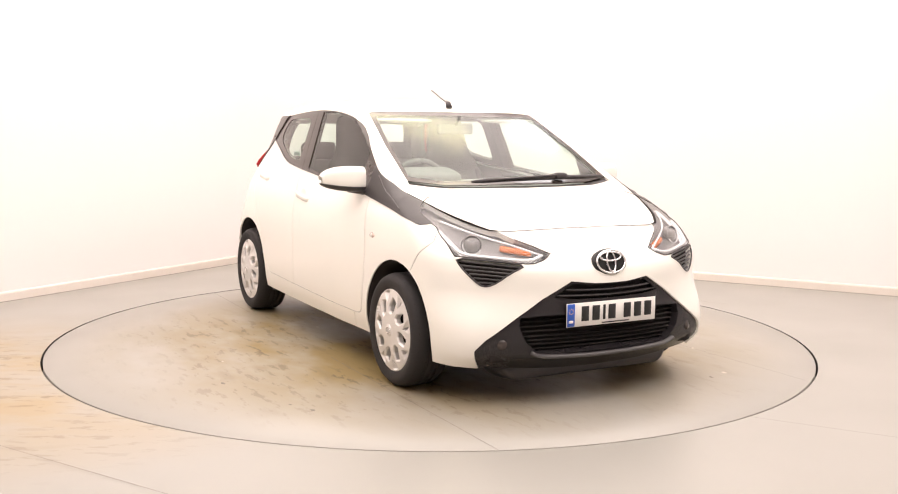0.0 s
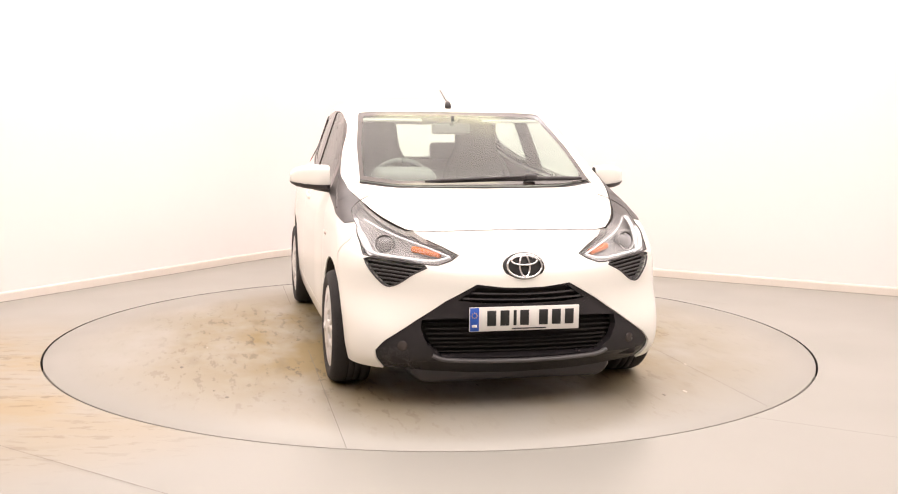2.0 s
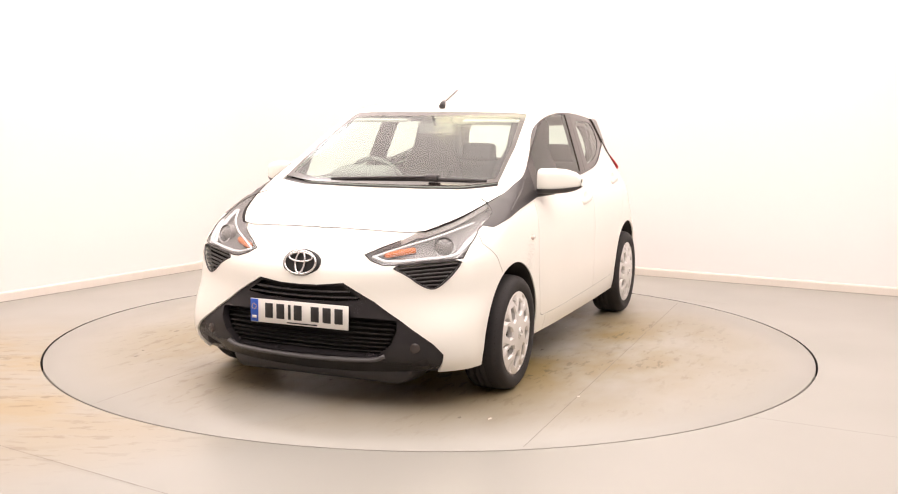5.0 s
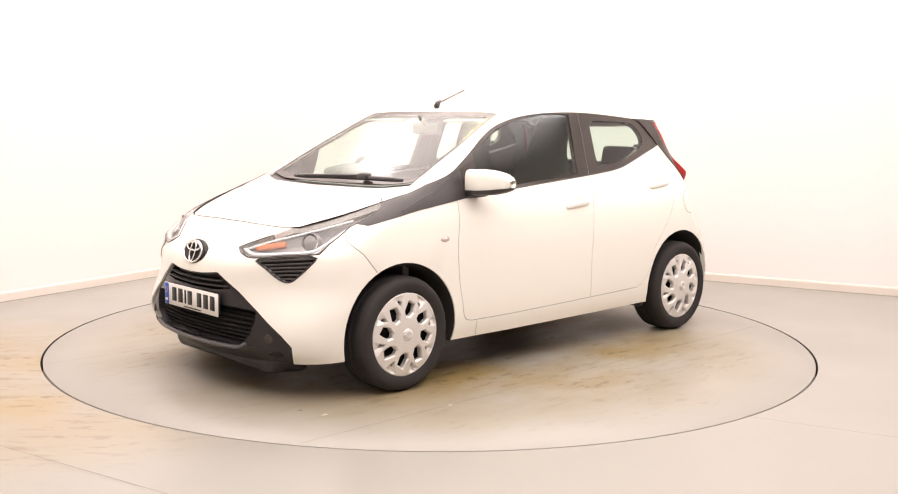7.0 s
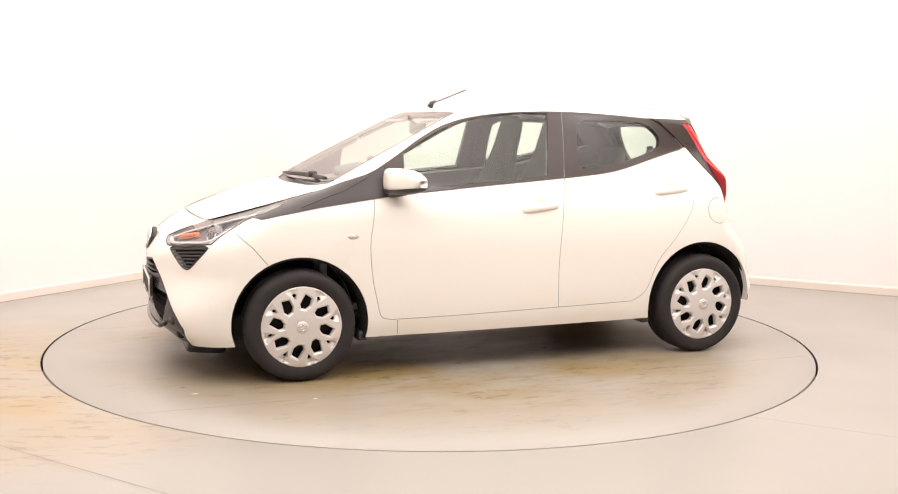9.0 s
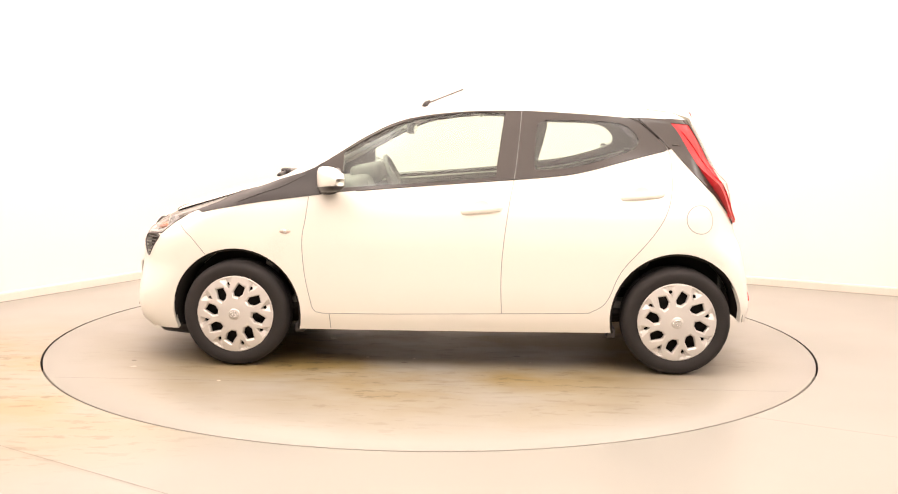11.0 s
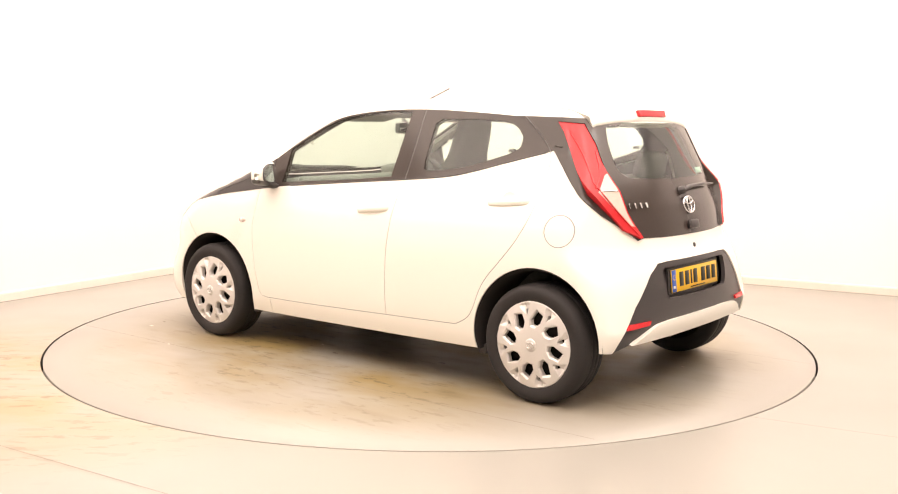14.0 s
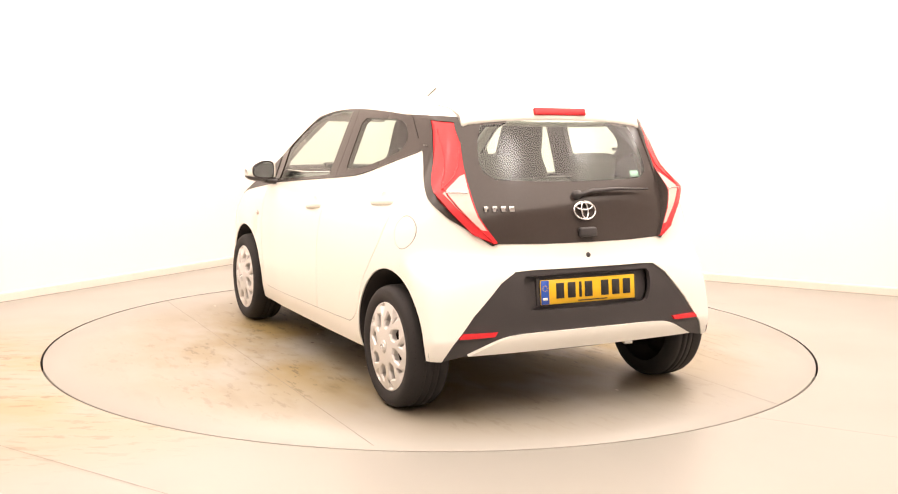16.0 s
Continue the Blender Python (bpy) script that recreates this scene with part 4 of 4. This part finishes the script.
# ---- mirrors, handles, wipers, aerial, spoiler ----
for side in (1, -1):
    m = tagged(new("door_mirror"), "white door mirror on a black foot")
    m.parent = car
    m.matrix_basis = pose(.622, side * .868, 1.003)
    loops = []
    for y, x0, x1, z0, z1 in ((-.105, .034, .100, -.048, .062), (-.095, .022, .112, -.058, .072), (-.03, -.006, .100, -.058, .074), (.03, -.034, .075, -.052, .068), (.07, -.054, .042, -.042, .054), (.092, -.064, .012, -.030, .036), (.100, -.064, -.020, -.018, .018)):
        cx, cz, hx, hz = (x0 + x1) / 2, (z0 + z1) / 2, (x1 - x0) / 2, (z1 - z0) / 2
        for k in range(28):
            a = k / 28 * math.tau
            ca, sa = math.cos(a), math.sin(a)
            loops.append((cx + hx * math.copysign(abs(ca) ** .55, ca), y * side, cz + hz * math.copysign(abs(sa) ** .6, sa)))
    faces = [(i * 28 + k, i * 28 + (k + 1) % 28, (i + 1) * 28 + (k + 1) % 28, (i + 1) * 28 + k) for i in range(6) for k in range(28)] + [tuple(range(28)), tuple(range(7 * 28 - 1, 6 * 28 - 1, -1))]
    part("shell", loops, faces if side > 0 else [t[::-1] for t in faces], PAINT, m)
    low_loops = [(x * 1.03, y * 1.02, min(z, -.030 + .014 * max(0, y * side / .1)) - .004) for x, y, z in loops]
    part("underside", low_loops, faces if side > 0 else [t[::-1] for t in faces], BLACK, m, "black underside of the mirror")
    for nm, hy, hz, dx, mat in (("face_rim", .084, .058, -.020, BLACK), ("mirror_face", .074, .048, -.026, MIRROR)):
        n = 36
        loop = [(0, hy * math.copysign(abs(math.cos(k / n * math.tau)) ** .5, math.cos(k / n * math.tau)), hz * math.copysign(abs(math.sin(k / n * math.tau)) ** .55, math.sin(k / n * math.tau))) for k in range(n)]
        loop = [(x, y, z * (1 - .42 * max(0, y * side / hy))) for x, y, z in loop]
        V = loop + [(.014, y * .98, z * .98) for _, y, z in loop]
        fc = part(nm, V, [tuple(range(n)), tuple(range(2 * n - 1, n - 1, -1))] + [(k, (k + 1) % n, n + (k + 1) % n, n + k) for k in range(n)], mat, m, "mirror glass" if mat == MIRROR else "black rim of the mirror", smooth=False)
        fc.matrix_basis = pose(dx, -side * .012, .010, 0, 0, 23 * side)
    tube("foot", [(.06, -side * .16, -.080), (.05, -side * .10, -.062), (.03, -side * .03, -.050)], .09, .034, BLACK, m, n=12)
    for x0, z0, x1, z1, y in ((-.035, .845, -.245, .866, .802), (-.865, .925, -1.09, .943, .772)):
        hd = tagged(new("door_handle"), "white body-coloured door handle")
        hd.parent = car
        p0, p1 = on_side([(x0, z0), (x1, z1)], .006, 0)[[0, -1]]
        mid = (p0 + p1) / 2 + [0, .007, 0]
        q0, q1 = p0 - [0, .030, 0], p1 - [0, .030, 0]
        tube("grip", soften([q0, p0, mid, p1, q1], times=3) * [1, side, 1], .032, .016, PAINT, hd, up=(0, 1, 0), n=10)
        c = on_side([((x0 + x1) / 2, (z0 + z1) / 2 + .022), ((x0 + x1) / 2 + .01, (z0 + z1) / 2 + .022)], .0, 0)[0] * [1, side, 1]
        lathe("finger_cup", [(1.0, .0005), (.94, .002), (.85, .001), (.0, .0)], PAINT, pose(*c, -80 * side, 0, 0) @ Matrix.Diagonal((.045, .034, 1, 1)), hd, 28)
    q = on_side([(.90, .731), (.91, .731)], .0, 0)[0] * [1, side, 1]
    lathe("side_repeater", [(.0, .007), (.7, .006), (1.0, .0), (1.02, -.01)], CLEARLENS, pose(*q, -88 * side, 0, 0) @ Matrix.Diagonal((.030, .014, 1, 1)), car, 24, label="small clear side indicator")
    lathe("repeater_bulb", [(.0, .009), (.01, .007), (.012, .003)], SILVER, pose(*q, -88 * side, 0, 0), car, 12)
    # sail panel crease and rear window latch
    tube("trim_crease", on_side([(1.16, .88), (1.02, .935), (.93, .96), (.80, 1.03)], .001) * [1, side, 1], .010, .006, BLACK, car, n=8)
    q = on_side([(-.905, 1.185), (-.915, 1.185)], -.02, 0)[0] * [1, side, 1]
    box("window_latch", (.035, .02, .018), pose(*q), BLACK, car, .006)
    tube("hatch_hinge_cap", on_side([(-1.145, 1.205), (-1.185, 1.200)], .004, 0) * [1, side, 1], .012, .010, PIANO, car, n=6)
    # weather strip under the windows, tail lamp ribs
    tube("waist_seal", on_side([tuple(p) for p in low if .60 > p[0] > -1.12], .001, 0) * [1, side, 1], .006, .006, BLACK, car, n=6)
    for mat_, pts in ((RED, [(-1.20, 1.28), (-1.275, 1.19), (-1.325, 1.10), (-1.352, 1.0), (-1.45, .90), (-1.565, .79)]), (RED, [(-1.335, 1.19), (-1.372, 1.09), (-1.352, 1.0)]), (CHROME, [(-1.368, .986), (-1.40, .988), (-1.436, .985)])):
        q = on_side(pts, 0.0)
        tube("lamp_rib", (q + slope(q) * (bulge(q) + .001)[:, None]) * [1, side, 1], .009, .006, mat_, lamps[0 if side > 0 else 1], n=6)

top = lambda x, y, up: np.array([from_top(np.array([a]), np.array([b]))[0] + [0, 0, up] for a, b in zip(x, y)])
wiper = tagged(new("wiper"), "black windscreen wiper parked along the cowl")
wiper.parent = car
tube("blade", top(np.linspace(1.035, .985, 12), np.linspace(-.30, .58, 12), .020), .016, .024, BLACK, wiper, taper=[.5] + [1] * 10 + [.6])
tube("arm", top(np.linspace(1.06, 1.0, 8), np.linspace(-.22, .30, 8), .034), .022, .012, BLACK, wiper)
box("pivot", (.05, .07, .035), pose(1.0, .285, 1.025), BLACK, wiper, .012)
aerial = tagged(new("aerial"), "short black roof aerial leaning back")
aerial.parent = car
tube("mast", [(.205, 0, 1.425), (.10, 0, 1.466), (-.006, 0, 1.508)], .007, .007, BLACK, aerial, n=8)
tube("foot", [(.225, 0, 1.40), (.212, 0, 1.425), (.19, 0, 1.438)], .035, .03, BLACK, aerial, n=10, taper=[1.2, 1, .5])
rear_wiper = tagged(new("rear_wiper"), "black rear wiper resting across the tailgate")
rear_wiper.parent = car
tube("arm", [(-1.525, .03, .985), (-1.52, -.05, 1.005), (-1.515, -.2, 1.012), (-1.485, -.40, 1.005)], .016, .024, BLACK, rear_wiper, up=(1, 0, 0), taper=[1.2, 1.3, 1, .5])
lathe("pivot", [(.0, .03), (.018, .028), (.022, .0)], BLACK, pose(-1.505, .025, .985, 0, -70, 0), rear_wiper, 20)
box("tailgate_handle", (.025, .09, .045), pose(-1.572, 0, .822, 0, 12, 0), BLACK, car, .010)
for k in range(4):
    c = seek(np.array([[-2.2, .474 - .038 * k, .931]]), np.array([[1.0, 0, 0]]), .3, 1.2)[0]
    box("badge_bar", (.006, .030, .026), pose(c[0] - .006, c[1], c[2], 0, 18, 20 - 3 * k), CHROME, car, .0025, 2, label="small plain silver badge bar")
lathe("tailgate_lock", [(.0, .004), (.011, .003), (.013, -.002)], BLACK, pose(-1.581, 0, .718, 0, -78, 0), car, 16)
box("window_sticker", (.002, .045, .032), pose(-1.412, -.375, 1.075, 0, 25, -12), STICKER, car, 0, label="pale green sticker inside the tailgate window")

# spoiler over the tailgate
ys = np.linspace(-.50, .50, 33)
SP = [(-1.02, 1.424), (-1.20, 1.408), (-1.290, 1.394), (-1.308, 1.386), (-1.325, 1.345), (-1.326, 1.330), (-1.315, 1.322), (-1.25, 1.328)]
V = [(x + .22 * y * y * min(1, max(0, (-x - 1.0) / .25)), y, z - .115 * y * y - (.012 if abs(y) > .49 else 0) * (x < -1.25)) for y in ys for x, z in SP]
k = len(SP)
F = [(i * k + j, i * k + j + 1, (i + 1) * k + j + 1, (i + 1) * k + j) for i in range(32) for j in range(k - 1)] + [tuple(range(k)), tuple(range(32 * k + k - 1, 32 * k - 1, -1))]
spoiler = part("spoiler", V, F, PAINT, car, "white roof spoiler")
box("brake_light", (.018, .285, .034), pose(-1.318, 0, 1.366, 0, 18, 0), RED, spoiler, .006, 3, label="red high brake light")

# ---- cabin ----
def seat(y):
    s = tagged(new("front_seat"), "dark grey cloth front seat with integrated headrest")
    s.parent = car
    s.matrix_basis = pose(-.10, y, 0)
    box("cushion", (.50, .46, .16), pose(.10, 0, .50, 0, -8, 0), CLOTH, s, .06, 4)
    # one-piece back that narrows over the shoulders into the headrest
    V, n = [], 24
    for z, x, w, d in ((.52, -.12, .40, .10), (.56, -.13, .46, .15), (.70, -.17, .48, .16), (.85, -.21, .48, .15), (.98, -.25, .45, .13), (1.05, -.275, .40, .115), (1.10, -.29, .33, .105), (1.15, -.305, .285, .10), (1.22, -.325, .27, .10), (1.30, -.345, .25, .095), (1.335, -.353, .21, .08), (1.352, -.357, .14, .04)):
        for k in range(n):
            ca, sa = math.cos(k / n * math.tau), math.sin(k / n * math.tau)
            V.append((x + d / 2 * math.copysign(abs(ca) ** .7, ca), w / 2 * math.copysign(abs(sa) ** .6, sa), z))
    rows = len(V) // n
    F = [(i * n + k, i * n + (k + 1) % n, (i + 1) * n + (k + 1) % n, (i + 1) * n + k) for i in range(rows - 1) for k in range(n)] + [tuple(range(n - 1, -1, -1)), tuple(range((rows - 1) * n, rows * n))]
    part("backrest", V, F, CLOTH, s)
    for sy in (.19, -.19):
        tube("bolster", [(-.10, sy, .60), (-.13, sy * 1.05, .75), (-.17, sy * 1.02, .88), (-.21, sy * .92, 1.0)], .08, .07, CLOTH, s, up=(1, 0, 0), n=10, taper=[.7, 1, 1, .5])


for y in (.33, -.33):
    seat(y)
box("rear_bench", (.46, 1.12, .18), pose(-.78, 0, .52, 0, -6, 0), CLOTH, car, .06, 3, label="dark cloth rear bench")
box("rear_backrest", (.14, 1.14, .54), pose(-1.06, 0, .78, 0, -18, 0), CLOTH, car, .06, 3, label="dark cloth rear seat back")
for y in (.30, -.30):
    box("rear_headrest", (.09, .25, .15), pose(-1.17, y, 1.09, 0, -12, 0), CLOTH, car, .04, 3)
box("dashboard", (.50, 1.32, .30), pose(.78, 0, .82, 0, 8, 0), LINING, car, .07, 3, label="dark grey dashboard", shape=lambda c: Vector((c.x - .10 * (c.z > 0) * 0, c.y, c.z + .02 * math.cos(c.y * 3))))
box("instrument_hood", (.20, .34, .12), pose(.60, -.33, .99, 0, 10, 0), LINING, car, .045, 3)
box("centre_console", (.30, .26, .44), pose(.62, 0, .72, 0, 18, 0), LINING, car, .04, 2)
box("parcel_shelf", (.26, 1.06, .02), pose(-1.27, 0, .98), LINING, car, .008)
wheel_ = tagged(new("steering_wheel"), "dark steering wheel on the driver's side")
wheel_.parent = car
wheel_.matrix_basis = pose(.42, -.33, .93, 0, -66, 0)
tube("rim", [(.18 * math.cos(a / 36 * math.tau), .18 * math.sin(a / 36 * math.tau), 0) for a in range(37)], .03, .03, LINING, wheel_, n=8)
box("boss", (.15, .17, .05), pose(0, 0, -.02), LINING, wheel_, .02, 3)
for a in (90, 270, 180):
    box("spoke", (.16, .03, .02), pose(.09 * math.cos(math.radians(a)), .09 * math.sin(math.radians(a)), -.01, 0, 0, a), SILVER, wheel_, .008)
tube("column", [(.42, -.33, .93), (.65, -.33, .85)], .08, .08, LINING, car, n=10)
mir = tagged(new("inner_mirror"), "dark rear-view mirror below the roof edge")
mir.parent = car
mir.matrix_basis = pose(.30, 0, 1.275)
box("shell", (.04, .23, .065), pose(0, 0, 0), LINING, mir, .016, 3)
box("mirror_face", (.006, .215, .052), pose(-.019, 0, 0), MIRROR, mir, .002, 1)
tube("stalk", [(.01, 0, .02), (.05, 0, .05), (.055, 0, .075)], .02, .02, LINING, mir)
for y in (.36, -.36):
    box("sun_visor", (.15, .36, .015), pose(.27, y, 1.335, 0, 14, 0), FABRIC, car, .006)
box("cabin_floor", (2.3, 1.3, .04), pose(-.25, 0, .34), LINING, car, .01)
box("bulkhead", (.04, 1.3, .5), pose(1.02, 0, .62), LINING, car, .01)
box("luggage_wall", (.04, 1.0, .5), pose(-1.45, 0, .62), LINING, car, .01)

# ---- what moves ----
TURN = [(0, -62.53), (.5, -64.08), (1, -67.5), (1.5, -72.11), (2, -78.2), (2.5, -84.03), (3, -90.1), (3.5, -95.95), (4, -101.95), (4.5, -107.85), (5, -113.8), (7.5, -143.4), (8, -149.35), (8.5, -155.2), (9, -161.1),
        (11.5, -189.5), (12, -195.4), (12.5, -201.2), (13, -207.2), (13.5, -213.1), (14, -219.3), (14.5, -225.3), (15, -231.45), (15.5, -237.5), (16, -243.6)]


def motions():
    walk(car, [(t, pose(0, 0, 0, 0, 0, a) @ pose(-.173, .077, 0)) for t, a in TURN])
    walk(turntable, [(t, pose(0, 0, 0, 0, 0, a)) for t, a in TURN])


motions()
